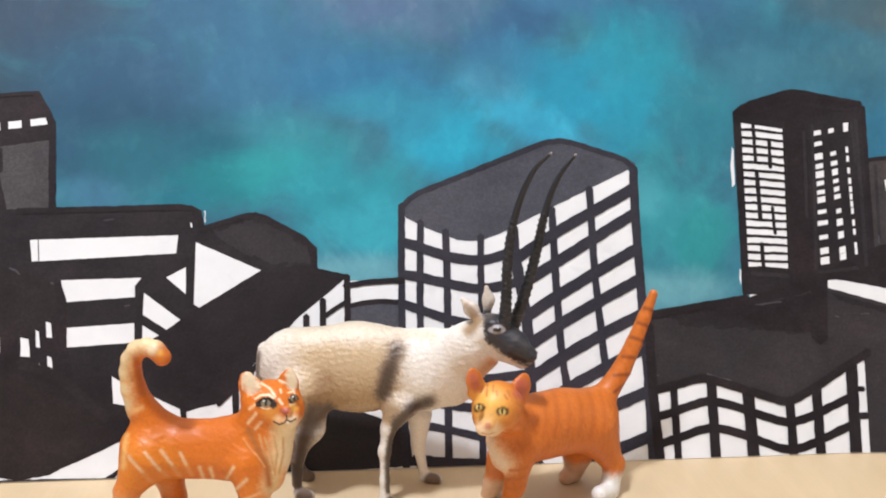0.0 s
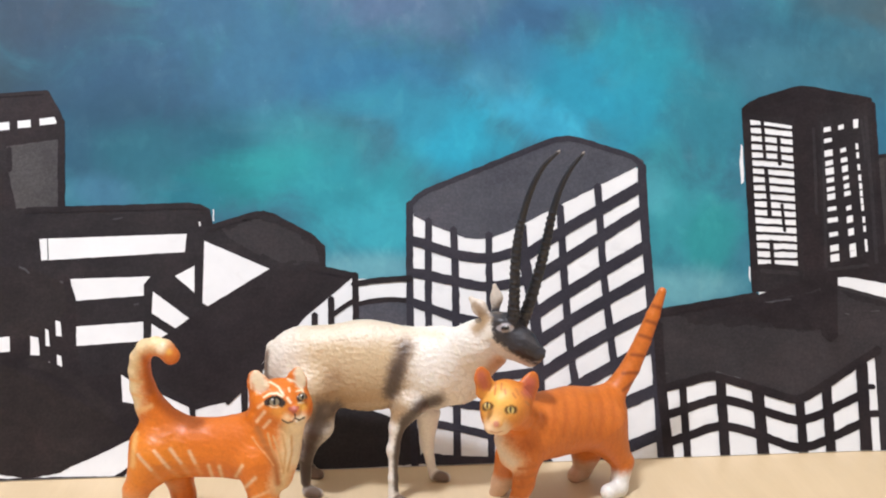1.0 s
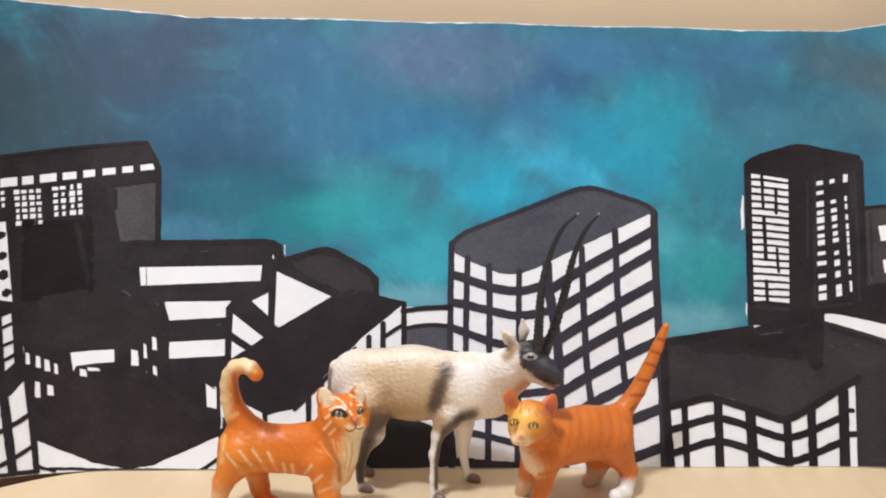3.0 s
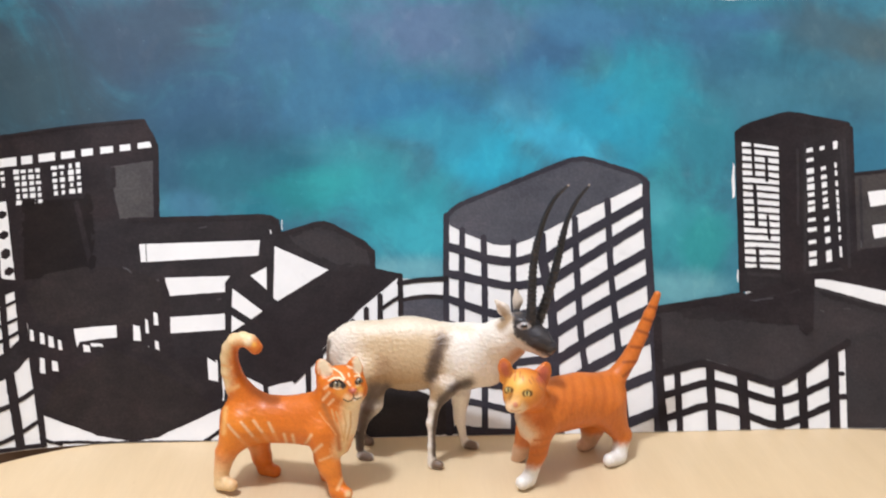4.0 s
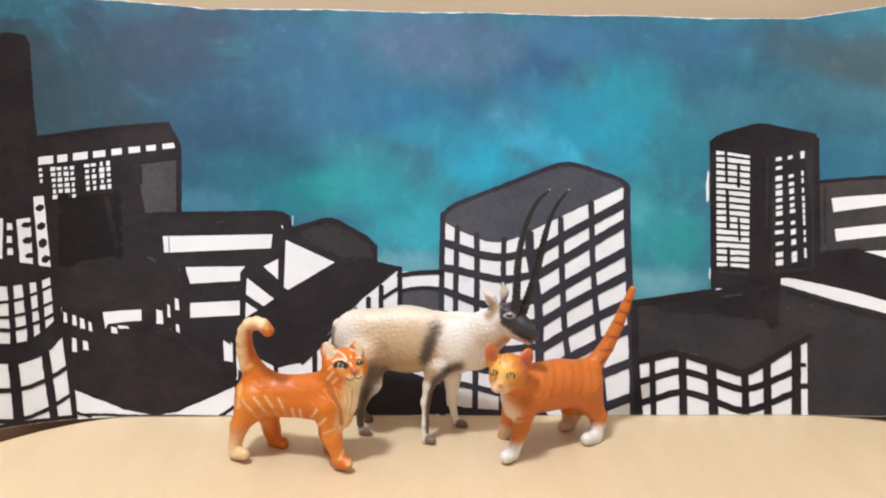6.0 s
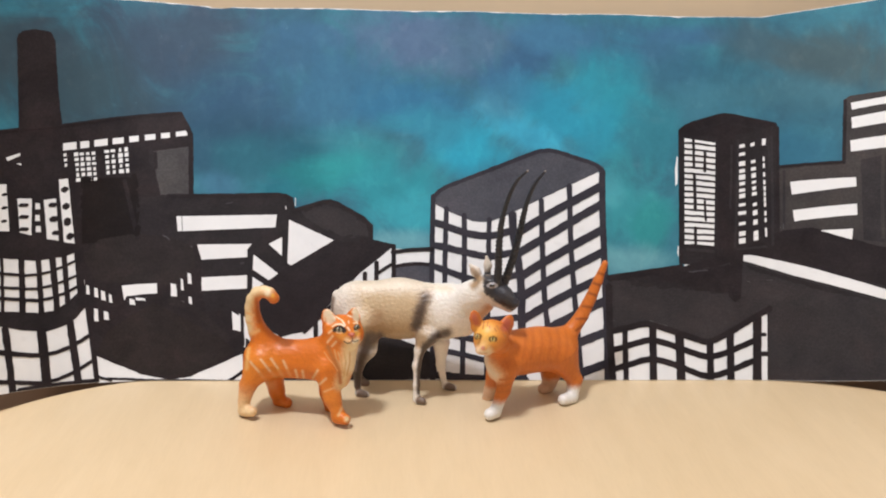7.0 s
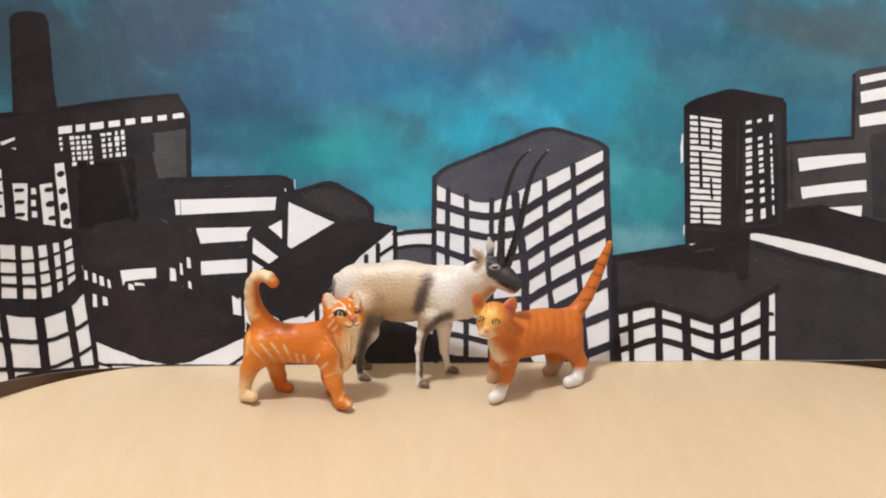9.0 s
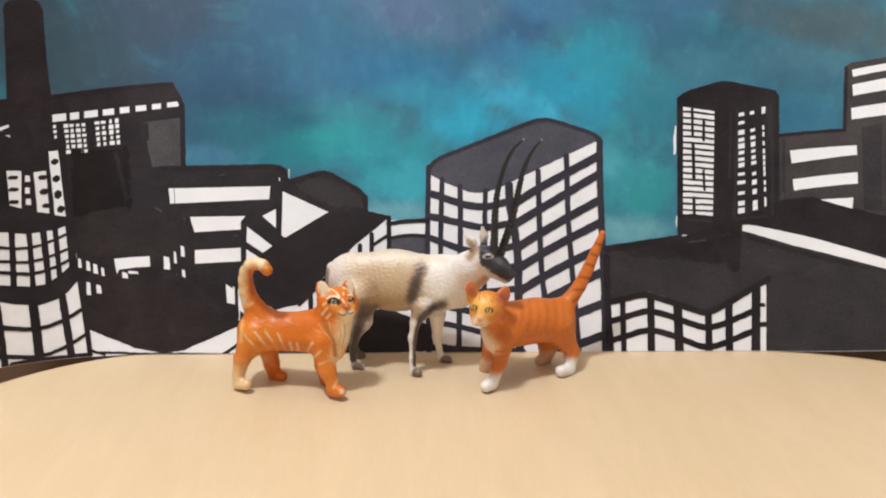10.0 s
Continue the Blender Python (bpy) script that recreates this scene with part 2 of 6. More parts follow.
BROWN = plain("dark_gap_brown", (0.19, 0.112, 0.066), 0.5, 0.2, 14)
FLOOR = plain("brown_floor", (0.25, 0.17, 0.11), 0.5, 0.15, 10)


# ---- building helpers ----
def part(name, bm, mat, parent=None, label="", smooth=False):
    me = bpy.data.meshes.new(name)
    bm.to_mesh(me)
    bm.free()
    me.materials.append(mat)
    for p in me.polygons:
        p.use_smooth = smooth
    ob = new(name, me)
    ob.parent = parent
    if label:
        ob["label"] = label
    return ob


def box(bm, lo, hi, bevel=0.0):
    m = Matrix.Translation([(a + b) / 2 for a, b in zip(lo, hi)]) @ Matrix.Diagonal((*[b - a for a, b in zip(lo, hi)], 1))
    made = bmesh.ops.create_cube(bm, size=1, matrix=m)
    if bevel:
        edges = list({e for v in made["verts"] for e in v.link_edges})
        bmesh.ops.bevel(bm, geom=edges, offset=bevel, segments=2, affect="EDGES", profile=0.6)
    return bm


# ---- the room ----
def slab(name, lo, hi, mat, label, category):
    ob = part(name, box(bmesh.new(), lo, hi), mat)
    return tagged(ob, label, category, kind="structure")


slab("floor", (-2.3, -2.2, -0.80), (1.6, 0.562, -0.75), FLOOR, "brown wooden floor under the table", "floor")
slab("ceiling", (-2.3, -2.2, 1.95), (1.6, 0.562, 2.00), CEILING, "plain white painted ceiling", "ceiling")
slab("wall_north", (-2.3, 0.482, -0.75), (1.6, 0.562, 1.95), WALL, "plain cream painted wall behind the table", "wall")
slab("wall_south", (-2.3, -2.2, -0.75), (1.6, -2.12, 1.95), PALE_WALL, "plain off-white painted wall", "wall")
slab("wall_west", (-2.3, -2.12, -0.75), (-2.22, 0.482, 1.95), PALE_WALL, "plain off-white painted wall", "wall")
slab("wall_east", (1.52, -2.12, -0.75), (1.6, 0.482, 1.95), PALE_WALL, "plain off-white painted wall", "wall")


# added panel: stands in for the dark shade seen below the card's lifted ends
def boarding():
    ob = part("gap_panel", box(bmesh.new(), (-2.2, 0.468, -0.60), (1.5, 0.482, -0.004), 0.003), BROWN)
    return tagged(ob, "dark brown panel added on the wall to darken the gap behind the table", "boarding", kind="structure")


boarding()


def table_outline():
    """The small tabletop from above, with wide rounded corners at its far side."""
    far = [(x, 0.3835 - 5.5 * min(0.0, x + 0.155) ** 2 - 2.9 * max(0.0, x - 0.19) ** 2) for x in np.linspace(0.330, -0.285, 70)]
    left = [(-0.305, 0.250), (-0.320, 0.215), (-0.327, 0.170), (-0.330, 0.120)]
    right = [(0.405, 0.120), (0.402, 0.175), (0.394, 0.225), (0.380, 0.266), (0.358, 0.300)]
    near = [(-0.330 + 0.05 * (1 - math.cos(a)), -0.23 - 0.05 * math.sin(a)) for a in np.linspace(0, math.pi / 2, 8)]
    near += [(0.405 - 0.05 * (1 - math.sin(a)), -0.23 - 0.05 * math.cos(a)) for a in np.linspace(0, math.pi / 2, 8)]
    return far + left + near + right


def table():
    root = tagged(new("table"), "small pale birch table with a smooth rounded top", "table")
    bm = bmesh.new()
    top = bm.faces.new([bm.verts.new((x, y, 0)) for x, y in table_outline()])
    if top.normal.z < 0:
        top.normal_flip()
    bm.normal_update()
    low = bmesh.ops.extrude_face_region(bm, geom=[top])
    bmesh.ops.translate(bm, vec=(0, 0, -0.022), verts=[v for v in low["geom"] if isinstance(v, bmesh.types.BMVert)])
    bmesh.ops.recalc_face_normals(bm, faces=bm.faces[:])
    rims = [e for e in bm.edges if len({round(v.co.z, 4) for v in e.verts}) == 1]
    bmesh.ops.bevel(bm, geom=rims, offset=0.0012, segments=2, affect="EDGES", profile=0.6)
    part("tabletop", bm, BIRCH, root)
    for x, y in ((-0.27, -0.22), (0.345, -0.22), (-0.20, 0.27), (0.27, 0.27)):
        part("leg", box(bmesh.new(), (x - 0.02, y - 0.02, -0.75), (x + 0.02, y + 0.02, -0.022), 0.003), BIRCH, root)
    return root


table()


def pendant_lamp():
    root = tagged(new("pendant_lamp"), "small cream pendant lamp on a cord from the ceiling", "lamp")
    root.location = (LAMP_AT[0], LAMP_AT[1], 1.95)
    drop = 1.95 - LAMP_AT[2]

    def turned(name, r1, r2, top, low):
        bm = bmesh.new()
        bmesh.ops.create_cone(bm, cap_ends=True, segments=24, radius1=r2, radius2=r1, depth=top - low, matrix=Matrix.Translation((0, 0, (top + low) / 2)))
        return part(name, bm, CEILING, root, smooth=False)

    turned("ceiling_rose", 0.055, 0.05, 0.0, -0.02)
    turned("cord", 0.003, 0.003, -0.02, 0.16 - drop)
    turned("socket", 0.018, 0.022, 0.16 - drop, 0.12 - drop)
    return root


pendant_lamp()


# ---- the painted card ----
def bow(x, z):
    """How far back the card stands at x and height z: it leans back, flat in the middle, with both ends drawn forward."""
    d = max(0.0, -0.16 - x)
    left = 20.083 * min(d, 0.102) ** 2.4 + 1.97 * max(0.0, d - 0.102)
    return 0.38 + 0.4064 * z - left - 3.754 * max(0.0, x - 0.19) ** 2


def foot(x):
    """The drawn-forward ends lift a little off the table."""
    return 0.0003 + 2.05 * min(0.085, max(0.0, -0.168 - x)) ** 2 + 1.75 * min(0.08, max(0.0, x - 0.200)) ** 2


def rim(x):
    """The card's cut upper edge, a little uneven."""
    nick = -0.0009 if -0.141 < x < -0.128 else 0.0
    return 0.2140 + 0.08 * max(0.0, -0.148 - x) + 0.2 * max(0.0, x - 0.208) + 0.0003 * math.sin(x * 70) + nick


def on_card(x, z, off):
    """The place on the card's face at x, z, standing off it by so many metres."""
    e = 1e-4
    nx, nz = (bow(x + e, z) - bow(x - e, z)) / (2 * e), -0.4064
    k = off / math.sqrt(1 + nx * nx + nz * nz)
    return (x + nx * k, bow(x, z) - k, z - nz * k)


def card_sheet(parent):
    bm = bmesh.new()
    nx, nz, x0, x1 = 375, 12, -0.350, 0.400
    rows = []
    for off in (0.0, -0.0005):
        g = []
        for i in range(nx + 1):
            x = x0 + (x1 - x0) * i / nx
            lo, hi = foot(x), rim(x)
            g.append([bm.verts.new(on_card(x, lo + (hi - lo) * j / nz, off)) for j in range(nz + 1)])
        rows.append(g)
    f, k = rows
    for i in range(nx):
        for j in range(nz):
            bm.faces.new((f[i][j], f[i + 1][j], f[i + 1][j + 1], f[i][j + 1]))
            bm.faces.new((k[i][j], k[i][j + 1], k[i + 1][j + 1], k[i + 1][j]))
        bm.faces.new((f[i][0], k[i][0], k[i + 1][0], f[i + 1][0]))
        bm.faces.new((f[i][nz], f[i + 1][nz], k[i + 1][nz], k[i][nz]))
    for i in (0, nx):
        for j in range(nz):
            a = (f[i][j], f[i][j + 1], k[i][j + 1], k[i][j])
            bm.faces.new(a if i == 0 else a[::-1])
    return part("card_sheet", bm, CARD, parent, "white card", smooth=False)


def lay(name, pts, mat, off, parent, wobble=0.16, label=""):
    """A flat painted shape, corners in mm on the card, laid on its bowed face with a hand-drawn, slightly unsteady edge."""
    ring, n = [], len(pts)
    for i in range(n):
        (ax, az), (bx, bz) = pts[i], pts[(i + 1) % n]
        length = math.hypot(bx - ax, bz - az)
        steps = max(1, min(60, int(length / 1.5)))
        for s in range(steps):
            u = s / steps
            x, z = ax + (bx - ax) * u, az + (bz - az) * u
            w = wobble * (0.5 if s == 0 else 1.0)
            d = noise.noise_vector((x * 0.35, z * 0.35, off * 2.2e5)) * w + noise.noise_vector((x * 1.3, z * 1.3, off * 1.7e5)) * w * 0.6
            ring.append((x + d.x, z + d.y))
    bm = bmesh.new()
    flat, _, faces, *_ = geometry.delaunay_2d_cdt([Vector(q) for q in ring], [], [list(range(len(ring)))], 1, 1e-4)
    corners = [bm.verts.new((q.x / 1000, 0, max(q.y / 1000, foot(q.x / 1000) + 0.0002))) for q in flat]
    for f in faces:
        bm.faces.new([corners[i] for i in f])
    xs = [v.co.x for v in bm.verts]
    lo, hi = min(xs), max(xs)
    for c in np.arange(-0.300, 0.300, 0.002):
        if lo < c < hi and not -0.155 < c < 0.185:
            bmesh.ops.bisect_plane(bm, geom=bm.verts[:] + bm.edges[:] + bm.faces[:], plane_co=(c, 0, 0), plane_no=(1, 0, 0))
    for v in bm.verts:
        v.co = on_card(v.co.x, v.co.z, off)
    bm.normal_update()
    if sum(f.normal.y * f.calc_area() for f in bm.faces) > 0:
        bmesh.ops.reverse_faces(bm, faces=bm.faces[:])
    return part(name, bm, mat, parent, label)


STROKES = [0]


def ribbon(pts, width):
    """The outline of a marker stroke along some points, with rounded ends."""
    fine = [pts[0]]
    for a, b in zip(pts, pts[1:]):
        steps = max(1, int(math.hypot(b[0] - a[0], b[1] - a[1]) / 4))
        fine += [(a[0] + (b[0] - a[0]) * k / steps, a[1] + (b[1] - a[1]) * k / steps) for k in range(1, steps + 1)]
    if len(fine) > 4:
        fine = [fine[0]] + [tuple((p[k] + 2 * q[k] + r[k]) / 4 for k in (0, 1)) for p, q, r in zip(fine, fine[1:], fine[2:])] + [fine[-1]]
    left, right, h = [], [], width / 2
    for i, p in enumerate(fine):
        a, b = fine[max(0, i - 1)], fine[min(len(fine) - 1, i + 1)]
        dx, dz = b[0] - a[0], b[1] - a[1]
        k = math.hypot(dx, dz) or 1
        dx, dz = dx / k, dz / k
        if i == 0:
            left.append((p[0] - dx * h * 0.7, p[1] - dz * h * 0.7))
        left.append((p[0] - dz * h, p[1] + dx * h))
        right.append((p[0] + dz * h, p[1] - dx * h))
        if i == len(fine) - 1:
            left.append((p[0] + dx * h * 0.7, p[1] + dz * h * 0.7))
    return left + right[::-1]


def stroke(parent, width, *pts, mat=None, name="marker_stroke"):
    STROKES[0] += 1
    return lay(name, ribbon(pts, width), mat or BLACK, 0.00024 + 0.000005 * (STROKES[0] % 40), parent, 0.30)


def fill(parent, *pts, mat=None, level=0, name="painted_wall"):
    STROKES[0] += 1
    return lay(name, pts, mat or CHARCOAL, 0.00010 + 0.000022 * level + 0.0000015 * (STROKES[0] % 12), parent, 0.25)


def window(parent, *pts, level=4):
    STROKES[0] += 1
    return lay("painted_window", pts, BARE, 0.00020 + 0.000002 * (STROKES[0] % 12), parent, 0.16)


card = tagged(new("painted_backdrop"), "large white card painted with a night city under a teal sky", "painted backdrop")
card_sheet(card)

# the sky
SKYLINE = [(-254.4, 144.6), (-158.4, 143.3), (-152.2, 135.9), (-150.6, 99.3), (-88.7, 99.2), (-87, 92.9), (-65, 97.6), (-42.2, 86.4), (-40.2, 77.5), (-25.9, 74.3), (-2.7, 72.9), (-1.1, 104.9), (70.6, 128.2), (101.9, 119.1), (103.6, 108.7), (105.2, 54.5), (154.2, 60.2), (154.3, 141.5), (183.1, 150.8), (214.2, 145.3), (215.3, 122.9), (251.4, 128.3), (254.7, 166.8), (291, 176.4)]
upper = [(x, rim(x / 1000) * 1000 - (0.3 + 0.9 * max(0.0, noise.noise((x * 0.12, 5, 0))) )) for x in range(298, -299, -6)]
lay("painted_sky", SKYLINE + [(298, 150)] + upper + [(-298, 150)], SKY, 0.00006, card, 0.3, "blue and teal sponged paint")

# far block with a chimney
block = fill(card, (-254.5, 146.9), (-220.5, 145.9), (-158.5, 151.3), (-154.4, 147.1), (-149.2, 139.1), (-148.3, 101.8), (-178.9, 99.6), (-180.1, 77.7), (-211.5, 75.4), (-253.4, 93.4), mat=BLACK, level=0, name="painted_building")
fill(block, (-239.8, 197.1), (-238, 200), (-233, 200.6), (-226.8, 198.8), (-224.8, 193.7), (-221.2, 145.7), (-219.4, 118), (-236.6, 121.7), (-237.8, 150), mat=BLACK, level=2)
fill(block, (-174, 128.6), (-151.5, 131.7), (-150, 104.3), (-167.7, 103.8), mat=FOG, level=1)
fill(block, (-209.8, 114.9), (-182.4, 114.3), (-180.1, 77.7), (-209, 79.5), mat=JET, level=1)
window(block, (-219.6, 136.3), (-213.6, 136.4), (-213.4, 132.4), (-219.4, 132.3))
window(block, (-211.8, 136.3), (-207.6, 136.5), (-207.4, 132.6), (-211.6, 132.5))
window(block, (-205.1, 136.5), (-198.4, 136.9), (-198.2, 133.1), (-204.9, 132.8))
window(block, (-195.8, 136.9), (-189.9, 137.3), (-189.7, 133.8), (-195.6, 133.4))
window(block, (-186.9, 137.5), (-181.6, 138), (-181.4, 134.6), (-186.6, 134.1))
window(block, (-178.1, 138.2), (-172, 138.8), (-171.7, 135.6), (-177.9, 135))
window(block, (-168.7, 139.1), (-163.4, 139.7), (-163.1, 136.7), (-168.5, 136.1))
window(block, (-159.7, 140.1), (-152.9, 140.9), (-152.7, 138.1), (-159.5, 137.2))
window(block, (-219.1, 130.6), (-217.9, 130.6), (-217.8, 129), (-219.1, 129))
window(block, (-218.9, 127.8), (-217.5, 127.7), (-217.5, 126.1), (-218.9, 126.2))
window(block, (-218.4, 125), (-217.4, 125), (-217.4, 123.2), (-218.4, 123.2))
window(block, (-214.5, 130.6), (-212.4, 130.5), (-212.4, 128.4), (-214.5, 128.5))
window(block, (-214.1, 127.5), (-212.2, 127.4), (-212.2, 125.7), (-214.1, 125.9))
window(block, (-213.7, 124.6), (-212.1, 124.6), (-212, 122.9), (-213.7, 122.9))
window(block, (-213.2, 121.7), (-212, 121.6), (-212, 120.1), (-213.2, 120.1))
window(block, (-212.9, 119.1), (-211.7, 119.1), (-211.6, 116.9), (-212.9, 116.9))
window(block, (-213, 116.2), (-211, 116.1), (-211, 114), (-213, 114.2))
window(block, (-211.9, 130.2), (-209.9, 130.1), (-209.9, 128.5), (-211.8, 128.6))
window(block, (-211.3, 127.5), (-209.9, 127.5), (-209.8, 125.5), (-211.3, 125.5))
window(block, (-211.2, 124.7), (-209.3, 124.6), (-209.3, 122.5), (-211.2, 122.6))
window(block, (-211, 121.6), (-209, 121.4), (-208.9, 119.9), (-211, 120))
window(block, (-210.6, 118.9), (-208.8, 118.8), (-208.8, 116.8), (-210.5, 116.9))
window(block, (-210.2, 115.8), (-208.6, 115.7), (-208.5, 114.1), (-210.2, 114.2))
window(block, (-208.8, 130.1), (-207.2, 130), (-207.1, 128.5), (-208.8, 128.5))
window(block, (-208.8, 127.5), (-206.6, 127.4), (-206.5, 125.2), (-208.7, 125.4))
window(block, (-208.2, 124.4), (-206.5, 124.3), (-206.5, 122.6), (-208.2, 122.6))
window(block, (-208.1, 121.6), (-206, 121.5), (-206, 119.6), (-208.1, 119.7))
window(block, (-207.8, 118.8), (-205.7, 118.7), (-205.7, 116.6), (-207.8, 116.7))
window(block, (-207.3, 115.7), (-205.6, 115.7), (-205.6, 113.9), (-207.3, 113.9))
window(block, (-206.2, 130.1), (-204.4, 130.1), (-204.3, 128.2), (-206.1, 128.3))
window(block, (-205.6, 127.1), (-204.3, 127.2), (-204.3, 125.4), (-205.6, 125.4))
window(block, (-205.7, 124.2), (-203.6, 124.1), (-203.6, 122.6), (-205.7, 122.7))
window(block, (-204.9, 121.5), (-203.8, 121.5), (-203.7, 119.5), (-204.9, 119.5))
window(block, (-204.8, 118.5), (-203.3, 118.5), (-203.3, 116.6), (-204.7, 116.6))
window(block, (-204.6, 115.6), (-202.9, 115.5), (-202.9, 113.8), (-204.5, 113.8))
window(block, (-199.8, 130.5), (-197.3, 130.4), (-197.3, 128.7), (-199.8, 128.8))
window(block, (-199.1, 127.5), (-197.4, 127.5), (-197.4, 125.8), (-199.1, 125.7))
window(block, (-199, 124.5), (-197, 124.5), (-197, 122.7), (-199, 122.7))
window(block, (-198.5, 121.7), (-196.9, 121.7), (-196.9, 119.5), (-198.5, 119.5))
window(block, (-198.2, 118.6), (-196.6, 118.6), (-196.6, 116.6), (-198.2, 116.6))
window(block, (-196.6, 130.6), (-194.2, 130.6), (-194.2, 129), (-196.6, 129))
window(block, (-195.7, 127.6), (-194.5, 127.7), (-194.5, 125.9), (-195.7, 125.9))
window(block, (-195.9, 124.8), (-193.7, 124.8), (-193.7, 122.7), (-195.9, 122.7))
window(block, (-195.3, 121.6), (-193.8, 121.7), (-193.7, 119.8), (-195.2, 119.8))
window(block, (-194.9, 118.7), (-193.5, 118.7), (-193.5, 116.8), (-194.9, 116.7))
window(block, (-192.2, 131.1), (-191, 131.2), (-190.9, 128.9), (-192.2, 128.9))
window(block, (-192.5, 128.2), (-190, 128.2), (-190, 125.7), (-192.5, 125.8))
window(block, (-192.1, 125.2), (-189.9, 125.2), (-189.8, 122.7), (-192.1, 122.7))
window(block, (-191.3, 121.8), (-190.1, 121.9), (-190, 120.1), (-191.3, 120))
window(block, (-191.7, 119.1), (-189.1, 119.1), (-189, 116.8), (-191.6, 116.8))
window(block, (-189.2, 131.4), (-187.4, 131.5), (-187.3, 129), (-189.1, 129))
window(block, (-189, 128.4), (-186.9, 128.4), (-186.9, 126.1), (-189, 126))
window(block, (-188.5, 125), (-186.8, 125.1), (-186.8, 123.4), (-188.4, 123.3))
window(block, (-188.3, 122), (-186.4, 122), (-186.4, 120.4), (-188.3, 120.3))
window(block, (-187.9, 119.4), (-186.2, 119.4), (-186.1, 116.9), (-187.9, 116.9))
window(block, (-241.8, 132.7), (-236.7, 134.1), (-236.6, 132.6), (-241.1, 130.8))
window(block, (-238, 128.8), (-236.1, 128.4), (-236.1, 127.2))
stroke(block, 1.7, (-254.5, 147.5), (-220.5, 146.2), (-157.8, 151))
stroke(block, 3.0, (-157.8, 151), (-150.6, 139.1), (-149.3, 102.4))
stroke(block, 1.4, (-239.2, 197.7), (-233, 200.3), (-226.3, 198.1), (-222.7, 159.7), (-221, 145.7))
stroke(block, 1.2, (-239.4, 196.2), (-237.1, 146.9))
stroke(block, 2.9, (-174.1, 129.6), (-173.2, 118.4), mat=CHARCOAL)
stroke(block, 2.5, (-188.5, 112.7), (-180.1, 79.3))
window(block, (-247.1, 120.4), (-241.1, 118.6), (-239.2, 93.7), (-246.6, 96.4))
window(block, (-237, 110.1), (-231.5, 108.6), (-230.9, 89), (-235.4, 91.8))
window(block, (-226.7, 106.8), (-221.6, 106.6), (-219.6, 83.3), (-224.6, 85.4))
window(block, (-220.8, 116.7), (-216.7, 116.6), (-212.4, 80.2), (-217.2, 82.1))
window(block, (-230, 105.9), (-228.2, 105.4), (-227.9, 102.1), (-229.9, 102.6))
window(block, (-229.8, 99.6), (-228.1, 99.1), (-227.8, 95.8), (-229.8, 96.3))
window(block, (-229.3, 93.5), (-227.5, 93.1), (-227.2, 89.7), (-229.2, 90.3))
stroke(block, 1.9, (-235.9, 106.3), (-233.2, 105.5))
stroke(block, 1.9, (-235.5, 100.1), (-232.8, 99.3))
stroke(block, 1.9, (-235.2, 93.5), (-232.5, 92.7))
stroke(block, 2.4, (-224.1, 103.5), (-221.7, 103))
stroke(block, 3.1, (-223.2, 95.8), (-220.9, 95.3))
stroke(block, 2.4, (-222.1, 88.1), (-219.7, 87.5))
stroke(block, 3.3, (-218.1, 111.5), (-217.9, 110))
stroke(block, 3.3, (-217.1, 102.4), (-217, 100.5))
stroke(block, 3.3, (-216.2, 94.2), (-216, 91.4))
stroke(block, 3.3, (-214.8, 85.5), (-214.6, 83.7))
stroke(block, 1.6, (-242.1, 113.7), (-241, 113.3))
stroke(block, 1.6, (-242, 106.7), (-240.8, 106.4))
stroke(block, 1.6, (-241.8, 99.8), (-240.7, 99.4))

# round tower block with barred windows
drum = fill(card, (-253.4, 95.4), (-228.4, 84.1), (-212.2, 81.6), (-210.5, 75.8), (-216.5, 74.1), (-228.2, 74.6), (-240.7, 80.2), (-253.2, 87), mat=BLACK, level=2, name="painted_building")
stroke(drum, 1.2, (-241.6, 81.4), (-240, 51.7))
stroke(drum, 2.3, (-234.4, 78.2), (-232.8, 47.7))
stroke(drum, 2.1, (-227.8, 76), (-225.3, 44.9))
stroke(drum, 2.7, (-222.1, 74.9), (-218.8, 44.8))
stroke(drum, 2.3, (-217.1, 75.2), (-214.2, 47.4))
stroke(drum, 3.7, (-210.8, 76.8), (-207.5, 44.3))
stroke(drum, 1.4, (-251.4, 77.8), (-236.5, 70.2), (-228, 66.6), (-222.4, 67.3), (-217.6, 68.4), (-210.9, 71.1))
stroke(drum, 1.4, (-251.2, 70.3), (-236.4, 63.3), (-227.9, 59.3), (-222.2, 59.5), (-217.5, 60.6), (-209.5, 62.9))
stroke(drum, 1.7, (-251.1, 64.8), (-236.2, 57.5), (-227.7, 53.1), (-222.1, 52.9), (-216.1, 53.9), (-208.6, 57.2))
fill(drum, (-252.6, 59), (-236.1, 51.1), (-226.5, 46.8), (-220.3, 46.2), (-214.8, 48.8), (-210.3, 52.8), (-207.2, 56.3), (-204.6, 46.1), (-210.8, 39), (-215.2, 36.7), (-222.9, 35.8), (-231.7, 39.5), (-239.9, 44.9), (-252.5, 53.2), mat=CHARCOAL, level=2)
stroke(drum, 2.5, (-239.1, 44.5), (-234.7, 6))
stroke(drum, 3.8, (-225.2, 37.5), (-221.5, 4.6))
stroke(drum, 3.4, (-213, 38.1), (-207.7, 3.2))
stroke(drum, 2.5, (-205.8, 50), (-198.8, 2.6))
stroke(drum, 2.2, (-250.6, 39), (-235.6, 29.2), (-224.9, 23.7), (-219.1, 23), (-211.7, 24.3), (-202.6, 29.3))
